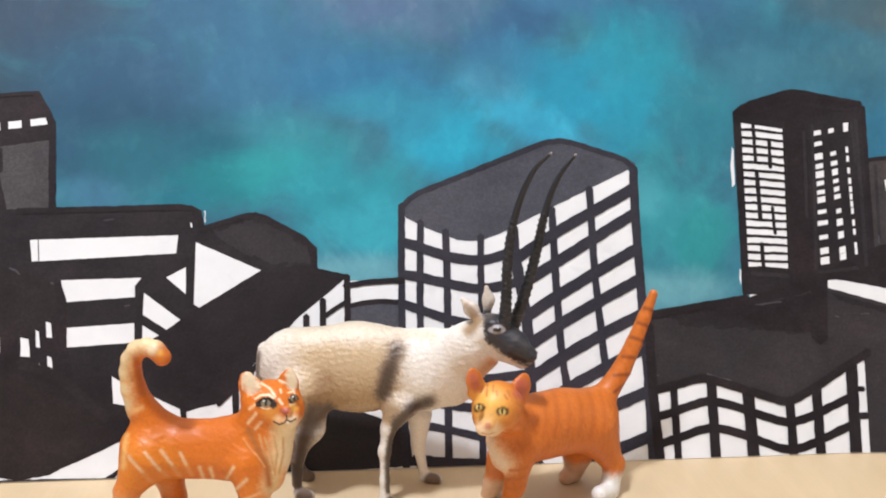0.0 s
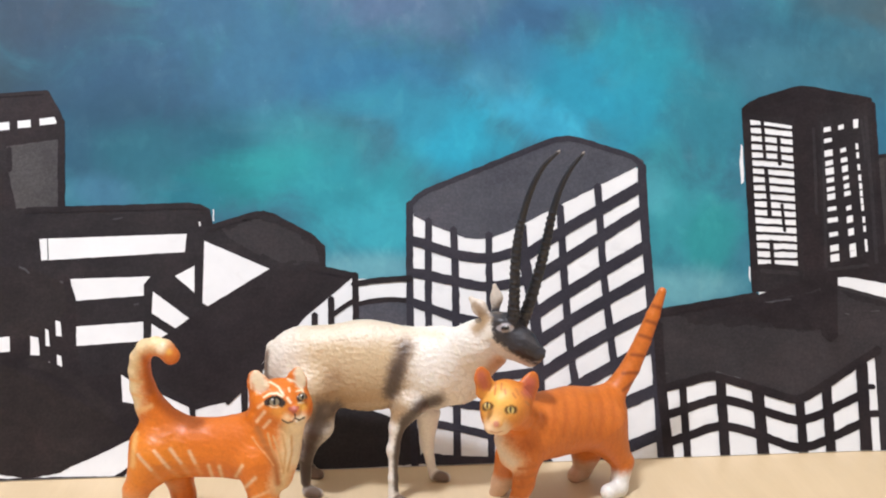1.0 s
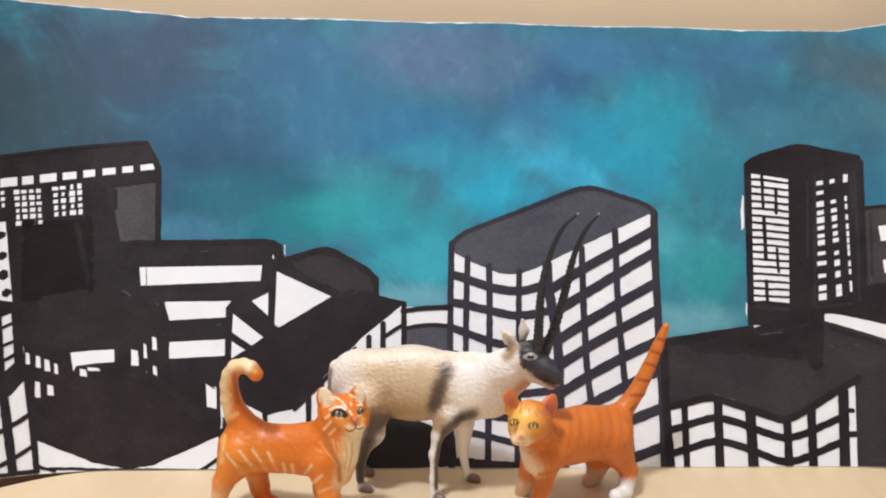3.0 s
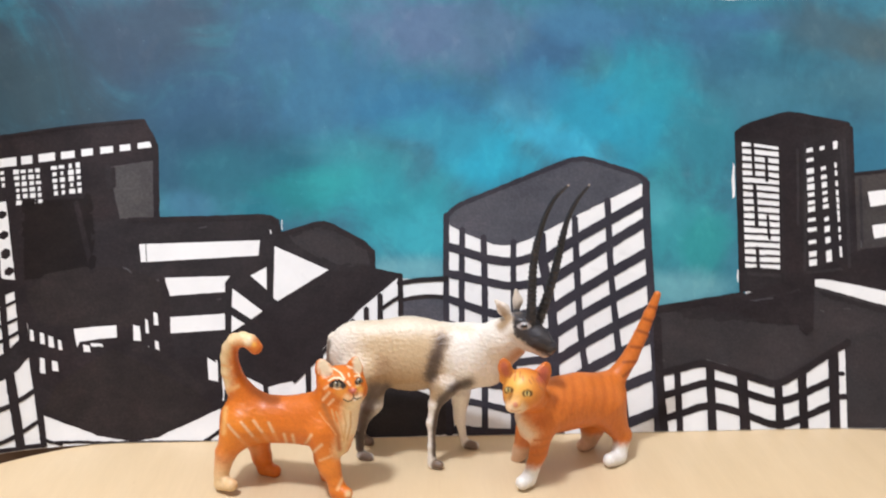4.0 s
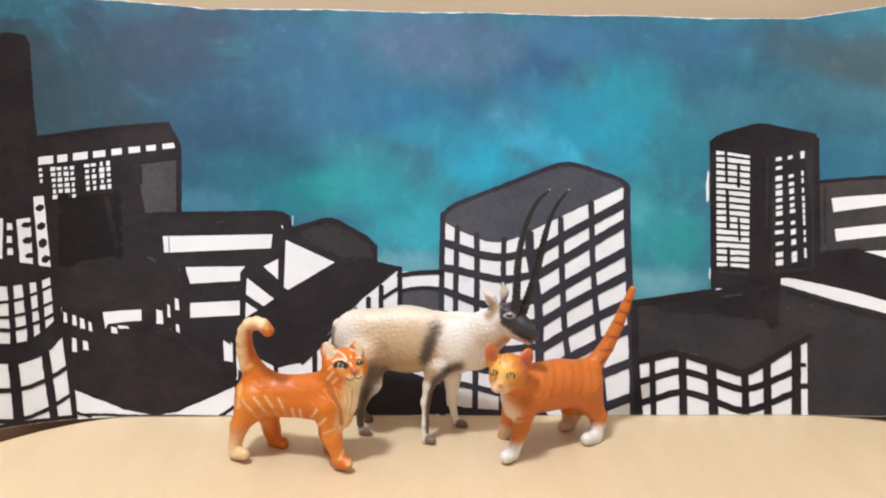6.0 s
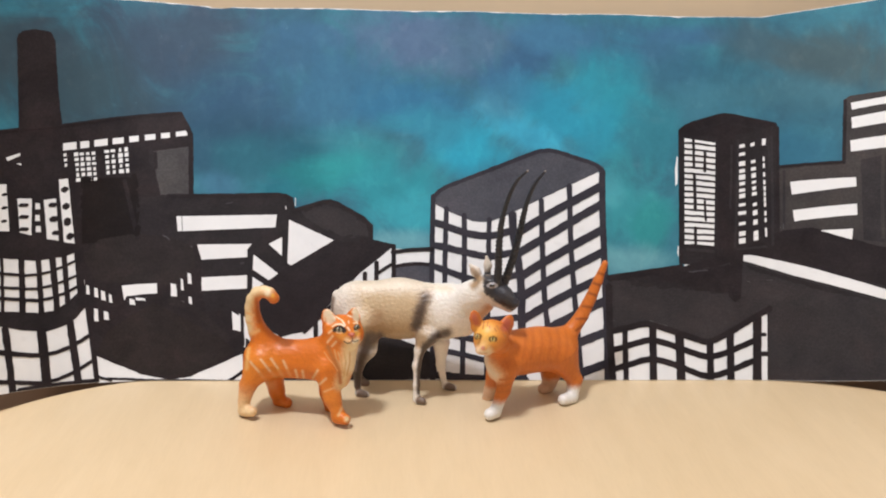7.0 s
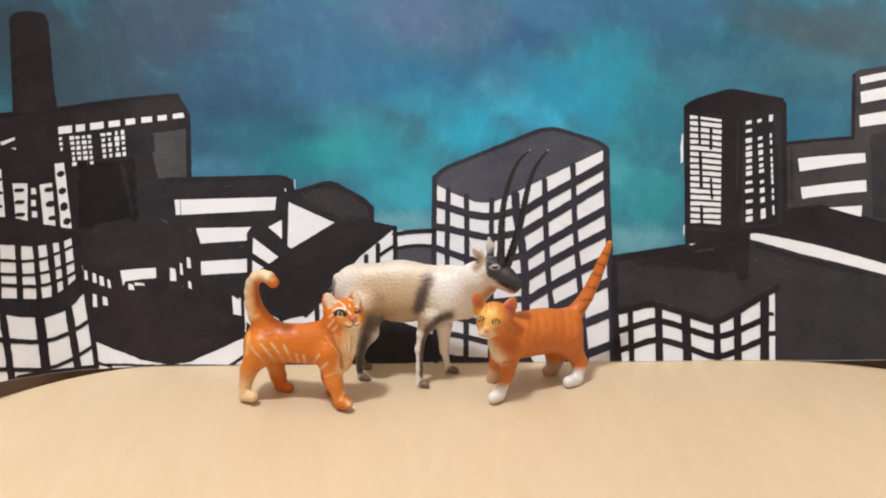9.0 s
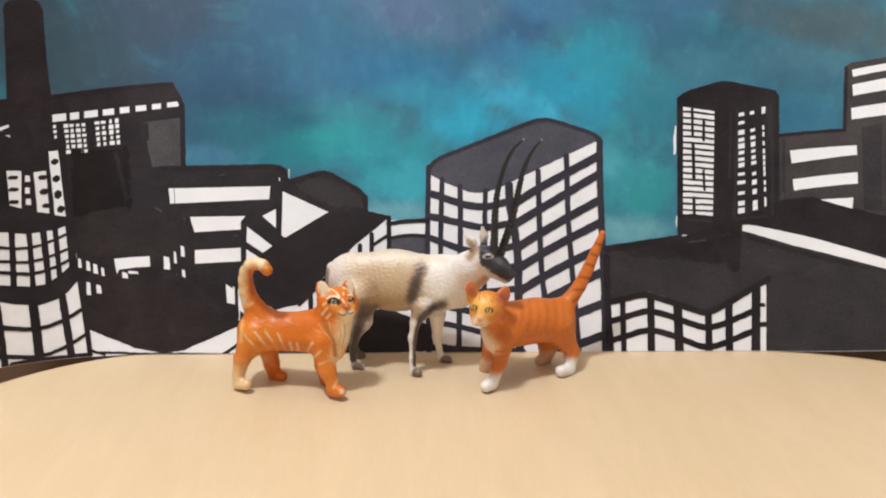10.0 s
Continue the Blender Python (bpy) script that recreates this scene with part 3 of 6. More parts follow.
stroke(drum, 2.0, (-250.2, 23.2), (-235.3, 14.6), (-223.4, 8.8), (-217.6, 8.4), (-210.2, 10.2), (-201, 15.1))
stroke(drum, 1.9, (-233.2, 9.8), (-217.5, 6.3), (-207.4, 4.7), (-199.9, 3.7))
stroke(drum, 1.4, (-200.5, 7.2), (-196.5, 4.3), (-191.3, 2.2))
stroke(drum, 0.7, (-250.8, 49.5), (-248.3, 12.4))

# low hall with a dark domed roof
hall = fill(card, (-211.6, 77), (-201, 82.2), (-160.7, 81), (-145.6, 75.6), (-140.4, 64.6), (-133.5, 45.8), (-120.8, 42), (-115.3, 27), (-115.2, 15.6), (-133, 8), (-149.4, 2), (-159.3, 0.9), (-175.5, 4.1), (-190.9, 11.5), (-201, 17.8), (-205, 37.7), (-207, 59.3), mat=BLACK, level=0, name="painted_building")
fill(hall, (-208.9, 73.4), (-200.9, 80.6), (-183.3, 82), (-160.6, 80.4), (-146.5, 74), (-143.8, 69.3), (-148.7, 59.9), (-160.2, 52.8), (-187.3, 54.6), (-201.9, 58.4), mat=UMBER, level=2)
fill(hall, (-199.7, 19.1), (-194.2, 29.7), (-169.9, 43.6), (-129.9, 24), (-119.8, 16.2), (-146.1, 2.6), (-159.3, 1.2), (-175.5, 4.4), (-190.9, 12.1), mat=SEPIA, level=2)
window(hall, (-206.2, 56.7), (-204.8, 55.9), (-204.2, 50.9), (-205.8, 51.5))
window(hall, (-202.2, 54.5), (-200.5, 53.6), (-199.9, 48.6), (-201.8, 49.2))
window(hall, (-198.7, 52.4), (-196.7, 51.4), (-196, 46.4), (-198.3, 47.1))
window(hall, (-194.6, 49.9), (-193.2, 49.1), (-192.5, 44.7), (-194.2, 45.3))
window(hall, (-201.8, 43.1), (-199.9, 42.2), (-199.2, 35.4), (-201.4, 36.1))
window(hall, (-196.9, 40.8), (-194.6, 39.8), (-193.9, 35.4), (-196.5, 36.1))
window(hall, (-183.5, 46.2), (-180.7, 45.4), (-180, 42.3), (-183.1, 42.8))
window(hall, (-180.1, 46.6), (-174.7, 45.7), (-174.1, 44.4), (-179.8, 45))
window(hall, (-160, 54.1), (-156.7, 53.4), (-155.9, 46.6), (-159.6, 46.9))
window(hall, (-154.1, 56.8), (-152.8, 56.2), (-152, 50), (-153.7, 50.3))
window(hall, (-150.2, 59.9), (-148.2, 59.3), (-147.4, 53.7), (-149.7, 54))
window(hall, (-149.1, 46.8), (-147.4, 46.2), (-146.7, 40.6), (-148.7, 40.9))
window(hall, (-152.2, 44.2), (-151.6, 43.6), (-150.9, 42.6), (-151.9, 43))
window(hall, (-187.9, 53.7), (-168.1, 54.1), (-167.7, 48.5), (-185.1, 47.6), (-186.2, 45.2))
stroke(hall, 1.7, (-124.6, -0.4), (-115.7, 5.4))
stroke(hall, 1.3, (-195.1, 3.7), (-172.3, 0.6), (-149.4, 0.5), (-116.3, -0.1))
stroke(hall, 2.7, (-114.9, 17.7), (-114, -0.2))
stroke(hall, 4.0, (-160, 44.4), (-145, 39.7), (-126.6, 24), mat=UMBER)

# flat-roofed block and the gabled roof beside it
gable = fill(card, (-181.8, 102.3), (-161.1, 104), (-92.1, 105.3), (-87.7, 103), (-86.3, 96), (-65, 102.4), (-41.2, 89.6), (-38.8, 87.7), (-38.8, 79.1), (-26.6, 76.2), (-28.6, 73.7), (-46.3, 60.4), (-64.9, 42.3), (-78.2, 27.7), (-93.3, 24.4), (-106.7, 30.7), (-122.8, 39.5), (-138.4, 38.1), (-145.4, 67.8), (-160.6, 79.7), (-180.2, 80.8), mat=CHARCOAL, level=0, name="painted_building")
fill(gable, (-106.9, 51.9), (-91.8, 62.8), (-62.6, 78.2), (-41.2, 77.5), (-29.3, 75.3), (-46.3, 61.1), (-64.9, 42.9), (-78.2, 29), (-93.3, 26.9), (-110.1, 36.3), (-113.5, 48.8), mat=BLACK, level=1)
fill(gable, (-85.3, 94.4), (-65, 101.1), (-41.2, 89), (-41.2, 80.1), (-59.9, 80.1), mat=ASH, level=1)
window(gable, (-157.8, 91.7), (-97.4, 93.2), (-98.1, 85.9), (-156.7, 83.2))
window(gable, (-147.2, 75.9), (-143.2, 75.9), (-112.1, 76.4), (-114.8, 73.3), (-114.7, 68.9), (-142.1, 67.4), (-143.9, 72.8))
window(gable, (-142, 57.4), (-114.6, 58.8), (-114.5, 51.3), (-141.5, 49.9))
window(gable, (-90, 90.3), (-62.6, 78.8), (-88.2, 64.4), (-90.5, 65.7))
window(gable, (-102, 76.4), (-94, 80.5), (-93.9, 69.8))
window(gable, (-111, 70.5), (-95.9, 59.7), (-101.5, 56), (-111.3, 62))
window(gable, (-111.3, 57.9), (-104.5, 53.8), (-111.2, 50.1))
stroke(gable, 0.4, (-154.5, 92), (-154, 83.5))
stroke(gable, 2.4, (-163.7, 103.1), (-92.1, 104.6), (-87.7, 101.8), (-87.3, 94.4))
stroke(gable, 2.7, (-86.3, 95.7), (-65, 101.7), (-41.2, 89.6), (-39.8, 78.5))
stroke(gable, 2.7, (-46.3, 79.4), (-26.6, 75.6))
stroke(gable, 3.0, (-146.2, 75.6), (-143.4, 64.6), (-142.8, 45.9))
stroke(gable, 2.7, (-26.2, 76.2), (-26, 53.1))
stroke(gable, 2.7, (-36.5, 66.7), (-36.5, 53.1))
stroke(gable, 2.0, (-35.5, 60.4), (-25.2, 66.7))
stroke(gable, 2.7, (-43.6, 60.4), (-43.6, 52.2))
stroke(gable, 2.7, (-50.4, 54.8), (-50.4, 48.5))
stroke(gable, 1.7, (-117.1, 38.9), (-116.2, 20.8))
stroke(gable, 2.3, (-94.3, 28.1), (-93.2, 12.9))
stroke(gable, 2.7, (-72.9, 34.5), (-72.5, 12.8))
stroke(gable, 2.3, (-66.5, 40.7), (-65.5, 20.5))
stroke(gable, 2.0, (-79.9, 26.8), (-59.8, 45.4))
fill(gable, (-114.6, 23.9), (-103.2, 14.6), (-73.2, 14.3), (-46.3, 23.4), (-26.1, 24.8), (-0.5, 15), (0.8, 1.2), (-46.4, -0.5), (-114.4, -0.5), mat=ASH, level=1)
window(gable, (-39.6, 17.8), (-36.9, 19), (-36.9, 15.9), (-39.3, 15))
window(gable, (-123.1, 38.6), (-117.7, 35.4), (-117.6, 27.4), (-122.3, 28.3))
window(gable, (-116, 30.8), (-113.3, 30.1), (-109.3, 22.3), (-115.3, 23.9))

# low link with a flat roof
link = fill(card, (-25.3, 64.1), (-2.8, 65.3), (-2.2, 45.1), (-2.4, 26.2), (-26.1, 26.4), mat=GREY, level=0, name="painted_building")
stroke(link, 2.4, (-27.3, 72.1), (-15.7, 73.6), (-2, 74.2))
stroke(link, 2.0, (-25.9, 64.1), (-14, 66), (-2.1, 65.3))

# big corner block with rows of windows
corner = fill(card, (-2.5, 104.9), (1.7, 108.8), (64.4, 132.1), (70.7, 132.8), (101.4, 124.4), (104.6, 122.4), (104.8, 117), (101.8, 119.9), (81.4, 110.9), (58.6, 100.7), (42.9, 93.5), (32.5, 89.7), (22.2, 90.2), (8.5, 95.4), (-0.1, 99.6), mat=GREY, level=1, name="painted_building")
stroke(corner, 2.4, (-2.5, 103.6), (1.7, 108.4), (64.4, 131.8), (71.4, 132.5), (99.8, 124.2), (103.4, 121.8), (103.9, 117), mat=SLATE)
stroke(corner, 3.1, (-2, 105), (-2.6, 77.8), (-2.8, 50.6), (-2.1, -0.7), mat=SLATE)
stroke(corner, 3.1, (6.2, 98.0), (5.5, 77.7), (5, 50.5), (3.9, -0.9), mat=SLATE)
stroke(corner, 3.3, (17.1, 94.2), (17.3, 77.5), (16.9, 50.3), (15.8, -0.2), mat=SLATE)
stroke(corner, 3.1, (32.6, 92.0), (32.2, 77.3), (31.9, 50), (30.4, -0.3), mat=SLATE)
stroke(corner, 4.2, (-2.4, 89.7), (6.2, 87.3), (17.5, 83.3), (32.3, 81.3), (45.5, 84.8), mat=SLATE)
stroke(corner, 4.0, (-2.7, 76.6), (5.9, 75.1), (17.1, 72.5), (31.9, 69.7), (47.5, 72.5), mat=SLATE)
stroke(corner, 3.8, (-2.9, 64.6), (5.5, 62.2), (16.7, 57.9), (31.4, 55.4), (49.4, 59.6), mat=SLATE)
stroke(corner, 3.6, (-3.2, 52.9), (5.2, 50.9), (16.4, 48), (31, 46.4), (50.1, 48.3), mat=SLATE)
stroke(corner, 3.6, (-3.5, 40.2), (4.9, 38.3), (16, 35.3), (30.5, 33.7), (49.6, 35.5), mat=SLATE)
stroke(corner, 3.5, (-3.7, 29), (4.6, 27), (15.6, 24.1), (30.1, 22.4), (49, 24.1), mat=SLATE)
stroke(corner, 3.1, (2.7, 17.1), (17, 14.5), (31.8, 10.8), (48.5, 11.8), mat=SLATE)
stroke(corner, 4.4, (1.1, 3.5), (16.6, 1.5), (31.5, 1), (55.2, 0.2), mat=SLATE)
stroke(corner, 5.0, (47.0, 95.2), (47.3, 84.1), (50.3, 67.9), (52, 56.4), (52.2, 38.3), (52.4, 18.3), (52.8, 0.7), mat=SLATE)
stroke(corner, 3.4, (65.1, 103.0), (65.4, 76.9), (66.2, 49.3), (68.5, 26.7), (68.8, 1.3), mat=SLATE)
stroke(corner, 3.4, (82.7, 111.8), (83.2, 76.7), (84.9, 48.9), (86.6, 28.5), (88.6, 0.7), mat=SLATE)
stroke(corner, 4.1, (103.5, 120.6), (103.3, 95.4), (103.8, 71.8), (104.6, 39.4), (104.8, -0.5), mat=SLATE)
stroke(corner, 4.8, (49.2, 82.9), (58.4, 88.7), (74.2, 97.1), (92.8, 106.3), (103.7, 111.8), mat=SLATE)
stroke(corner, 4.8, (51.3, 72.5), (57.8, 76.1), (73.5, 84.8), (92.1, 95), (103.8, 101.4), mat=SLATE)
stroke(corner, 4.8, (51.9, 58.7), (57.1, 62), (72.7, 70.6), (91.2, 80.1), (103.8, 86.4), mat=SLATE)
stroke(corner, 4.8, (52.1, 46.9), (56.4, 49.5), (72, 58.1), (90.3, 67.1), (104.4, 73.6), mat=SLATE)
stroke(corner, 4.8, (51.9, 33.4), (55.8, 36), (71.2, 44.2), (89.4, 52.8), (105.3, 59.4), mat=SLATE)
stroke(corner, 4.8, (52.6, 20.9), (70.4, 30.3), (88.5, 38.6), (105.6, 45.8), mat=SLATE)
stroke(corner, 4.8, (51.9, 7.3), (69.6, 15.6), (87.4, 21.3), (105.6, 28), mat=SLATE)
stroke(corner, 4.8, (68.6, -3), (86.3, 3.6), (105.6, 10.1), mat=SLATE)

# tall tower
tower = fill(card, (152.6, 144.1), (157, 148.1), (182.5, 155.1), (215, 149.6), (216.2, 145.3), (214.1, 76.7), (209.5, 68.5), (151.1, 66), mat=CHARCOAL, level=0, name="painted_building")
fill(tower, (153.7, 143.8), (157.7, 147.4), (182.5, 154.5), (214.3, 148.9), (198.8, 144.3), (181, 141.2), (163.2, 141.8), mat=BLACK, level=2)
fill(tower, (177.4, 141.6), (188.9, 142.9), (185.5, 73), (176.3, 71.4), mat=BLACK, level=2)
window(tower, (156.4, 140.2), (176.2, 137.6), (173.3, 76.9), (154.7, 78.6))
stroke(tower, 1.2, (155.6, 137.4), (163, 137.1), (176.8, 135.5))
stroke(tower, 1.2, (155.5, 133.8), (162.9, 133.5), (176.7, 131.9))
stroke(tower, 1.2, (155.4, 130.2), (162.8, 129.9), (176.6, 128.4))
stroke(tower, 1.2, (155.2, 126.7), (162.7, 126.3), (176.4, 124.9))
stroke(tower, 1.2, (155.1, 123.1), (162.5, 122.8), (176.3, 121.4))
stroke(tower, 1.2, (155, 119.5), (162.4, 119.2), (176.2, 117.9))
stroke(tower, 1.2, (154.9, 116), (162.3, 115.6), (176.1, 114.4))
stroke(tower, 1.2, (154.8, 112.4), (162.2, 112.1), (175.9, 110.9))
stroke(tower, 1.2, (154.7, 108.8), (162.1, 108.5), (175.8, 107.4))
stroke(tower, 1.2, (154.5, 105.3), (161.9, 105), (175.7, 103.9))
stroke(tower, 1.2, (154.4, 101.7), (161.8, 101.4), (175.6, 100.4))
stroke(tower, 1.2, (154.3, 98.2), (161.7, 97.9), (175.4, 96.9))
stroke(tower, 1.2, (154.2, 94.7), (161.6, 94.3), (175.3, 93.5))
stroke(tower, 1.2, (154.1, 91.1), (161.4, 90.8), (175.2, 90))
stroke(tower, 1.2, (153.9, 87.6), (161.3, 87.3), (175, 86.5))
stroke(tower, 1.2, (153.8, 84.1), (161.2, 83.7), (174.9, 83.1))
stroke(tower, 1.2, (153.7, 80.5), (161.1, 80.2), (174.8, 79.6))
stroke(tower, 1.8, (162.1, 140.2), (161.9, 123.4))
stroke(tower, 1.8, (169.3, 132.3), (168.8, 120.5))
stroke(tower, 2.1, (162, 118.5), (162.1, 98.3))
stroke(tower, 1.6, (168.2, 103.2), (168.5, 91.8))
stroke(tower, 1.9, (161.7, 87.9), (161.7, 76.9))
window(tower, (154.7, 78.9), (158.9, 78.9), (158.9, 77.9), (154.7, 77.9))
window(tower, (191.5, 136.7), (195, 137.4), (195, 135.3), (191.4, 134.6))
window(tower, (191.2, 131.6), (195, 132.3), (194.9, 130.5), (191.1, 129.8))
window(tower, (190.9, 126.5), (194.9, 127.2), (194.8, 124.4), (190.8, 123.8))
window(tower, (190.9, 121.9), (194.6, 122.6), (194.5, 120.5), (190.8, 119.8))
window(tower, (190.6, 118.7), (194.7, 119.4), (194.6, 116.4), (190.5, 115.8))
window(tower, (190.7, 114.3), (194.3, 115), (194.2, 113), (190.6, 112.3))
window(tower, (190.5, 110.3), (194.3, 110.9), (194.2, 109.2), (190.4, 108.5))
window(tower, (190.4, 107.4), (194.2, 108.1), (194.1, 105.5), (190.3, 104.8))
window(tower, (190, 101.8), (194.2, 102.4), (194.1, 100.7), (189.9, 100))
window(tower, (189.4, 97), (194.4, 97.7), (194.3, 95.7), (189.4, 95))
window(tower, (189.6, 90.8), (193.9, 91.4), (193.8, 89.6), (189.5, 88.9))
window(tower, (189.5, 85.3), (193.6, 86), (193.5, 83.3), (189.4, 82.6))
window(tower, (189.3, 81.3), (193.5, 81.9), (193.4, 78.9), (189.2, 78.3))
window(tower, (198.6, 137.7), (201.3, 138.4), (201.2, 136.4), (198.5, 135.7))
window(tower, (198.6, 127.4), (201.3, 128.1), (201.3, 126.3), (198.5, 125.6))
window(tower, (198.4, 123.2), (201.5, 123.9), (201.5, 121.9), (198.3, 121.2))
window(tower, (198.6, 119.7), (201.4, 120.4), (201.3, 117.6), (198.5, 116.9))
window(tower, (198.7, 115.2), (201.3, 115.9), (201.2, 114.2), (198.6, 113.5))
window(tower, (198.7, 111.8), (201.3, 112.5), (201.2, 110.4), (198.7, 109.7))
window(tower, (198.5, 108.5), (201.6, 109.2), (201.5, 107.2), (198.4, 106.5))
window(tower, (198.8, 102.2), (201.3, 102.9), (201.2, 101), (198.8, 100.3))
window(tower, (198.7, 97.8), (201.5, 98.5), (201.4, 95.6), (198.5, 94.9))
window(tower, (198.7, 92.4), (201.4, 93), (201.3, 90.1), (198.6, 89.4))
window(tower, (198.7, 85.8), (201.6, 86.5), (201.5, 83.6), (198.5, 82.9))
window(tower, (198.6, 82.8), (201.6, 83.5), (201.5, 80.8), (198.5, 80.1))
window(tower, (205.9, 140.5), (208.3, 140.8), (207.8, 136.9), (205.7, 136.5))
window(tower, (205.9, 129.9), (207.1, 129.9), (207, 127.3), (205.8, 127.3))
window(tower, (205.9, 126), (207.1, 126), (207, 123.4), (205.8, 123.3))
window(tower, (205.9, 120.7), (207.1, 120.7), (207, 118.1), (205.8, 118.1))
window(tower, (205.8, 116.1), (207.1, 116.2), (207, 113.5), (205.7, 113.5))
window(tower, (205.8, 112.5), (207.1, 112.5), (207, 109.9), (205.7, 109.9))
window(tower, (205.8, 109.2), (207, 109.3), (206.9, 106.7), (205.7, 106.6))
window(tower, (205.8, 106), (207, 106), (206.9, 103.4), (205.7, 103.4))
window(tower, (205.8, 103), (207, 103.1), (206.9, 100.5), (205.7, 100.4))
window(tower, (205.8, 97.8), (207, 97.9), (206.9, 95.3), (205.7, 95.2))
window(tower, (205.8, 93.9), (207, 94), (206.9, 91.4), (205.7, 91.3))
window(tower, (205.8, 88.1), (207, 88.1), (206.9, 85.5), (205.7, 85.5))
window(tower, (205.8, 85.5), (207, 85.5), (206.9, 82.9), (205.7, 82.9))
stroke(tower, 2.5, (153.3, 144.1), (157.4, 147.8), (182.5, 154.8), (214.7, 149.3))
stroke(tower, 2.0, (215.6, 148), (213.5, 78.3))
stroke(tower, 2.8, (154, 143.1), (152.2, 66.7))
lay("bare_edge", [(151.1, 129.7), (149.8, 121.1), (149.8, 112), (151.3, 113.3), (151.8, 128.4)], BARE, 0.00009, card)
lay("bare_edge", [(150.5, 77.2), (150.0, 73.0), (150.5, 70.2), (151.1, 76.6)], BARE, 0.00009, card)

# office blocks with long white window bands
offices = fill(card, (215, 124.9), (251.4, 130.3), (254.1, 166.8), (256.7, 168.9), (293.4, 177.9), (288.4, 54.7), (214.8, 76.7), mat=DUSK, level=0, name="painted_building")
window(offices, (221.8, 115.7), (257.9, 121.5), (258, 116.1), (222.5, 108.2))
window(offices, (222.8, 99.1), (257.8, 106.2), (257.9, 99.8), (223.5, 92.7))
window(offices, (237.9, 88.5), (255.3, 91.5), (254.5, 85.1))
window(offices, (257.1, 164.7), (290.9, 174.8), (290.8, 170.7), (257.5, 160.8))
window(offices, (257.1, 156.2), (290.6, 166.3), (290.3, 159.4), (257.1, 149.8))
window(offices, (255.9, 142.6), (290, 151.8), (289.7, 144.3), (256, 136.1))
stroke(offices, 1.7, (215.7, 124.3), (251.1, 129.6))
stroke(offices, 2.0, (252, 129), (254.3, 166.1))
fill(offices, (260.8, 131.7), (277.1, 138.1), (274.9, 86), (260.3, 85.5), mat=ASH, level=1)

# long dark hall in front, with a zigzag row of windows
longhall = fill(card, (106.3, 58.5), (151.7, 63.5), (190.7, 72.3), (288.6, 59.3), (286.4, 4.4), (204, -0.3), (205.3, 40.4), (198, 35.1), (183.8, 28.7), (167.8, 21.2), (145.3, 26.8), (129.9, 32.3), (117.6, 29.8), (105.8, 27.4), mat=ASH, level=1, name="painted_building")
stroke(longhall, 3.0, (105.6, 58.2), (128, 61.4), (153, 64.7), mat=BLACK)
fill(longhall, (105.2, 58.5), (150, 64.1), (192.6, 75.6), (216.8, 87.2), (234.3, 89.9), (266.5, 83.5), (289.5, 81.7), (288.6, 59.6), (225.6, 65.8), (194.2, 72), (178.2, 65.9), (151.7, 61.5), (128.9, 58.7), (106.5, 56), mat=BLACK, level=2)
window(longhall, (191.8, 71.7), (196, 72), (228.8, 67), (265.5, 60.2), (286.1, 56.3), (285.9, 52.3), (265.3, 54.2), (222.2, 61), (191.6, 68.5))
stroke(longhall, 7.8, (187.6, 72.3), (185.5, 47.3))
stroke(longhall, 6.3, (151.6, 59.6), (167.3, 57), (184.8, 56.2))
stroke(longhall, 5.5, (160.2, 53.8), (184.7, 53))
stroke(longhall, 3.5, (106.5, 27.7), (117.6, 29.8), (129.9, 32.6), (148.8, 27.1), (167.8, 20.9), (183.8, 28.4), (207.7, 41.7))
stroke(longhall, 3.5, (115.9, 30.1), (116.1, -0.1))
stroke(longhall, 4.6, (133.3, 30.7), (133, -0.3))
stroke(longhall, 5.5, (149.8, 26.4), (150.3, -0.4))
stroke(longhall, 4.3, (168.8, 21.2), (168.7, -0.3))
stroke(longhall, 4.7, (181.7, 28.1), (181.3, -0.4))
stroke(longhall, 5.4, (199, 36.1), (197.6, -0.5))
stroke(longhall, 4.3, (106.5, 54), (106.5, 28), (107.9, -0))
stroke(longhall, 3.5, (106.2, 16.6), (115.6, 19.1), (131.3, 23.4), (141.7, 21.1), (150.3, 18.2), (166.4, 13), (174.8, 14.2), (189.7, 19.8), (199.2, 23.6))
stroke(longhall, 3.5, (106, 5.9), (115.3, 8.1), (131, 12.6), (141.3, 10.7), (149.9, 7.8), (167.1, 1.6), (174.4, 3.1), (189.3, 8.7), (198.8, 12.2))
stroke(longhall, 2.2, (199.3, 26.2), (203.8, 26.3))
stroke(longhall, 2.6, (197.9, 15), (204.3, 15.5))

# overlapping strokes, streaks and scuffs in the ink
lay("marker_stroke", [(116, 57.6), (150, 61.5), (184, 66), (184, 50), (172, 49.6), (166, 51.2), (158, 51.2), (150, 52.6), (140, 51.6), (132, 53.6), (124, 53)], CHARCOAL, 0.000152, longhall, 1.3)
lay("marker_stroke", [(136, 60), (184, 66), (184, 52.6), (174, 51.8), (166, 53.8), (156, 53.6), (148, 56), (140, 56.4)], BLACK, 0.000158, longhall, 1.3)
lay("marker_stroke", [(192, 66.5), (222, 59.6), (262, 53.2), (262, 51.6), (240, 53.4), (214, 58.8), (196, 63.2)], CHARCOAL, 0.000152, longhall, 0.8)
lay("marker_stroke", [(-198, 101), (-184, 108), (-182, 92), (-186, 82), (-204, 82)], JET, 0.000156, block, 1.2)
stroke(block, 2.2, (-171.5, 128), (-171, 119), mat=BLACK)
stroke(offices, 1.6, (272, 136), (270.5, 112), (270, 88), mat=DUSK)
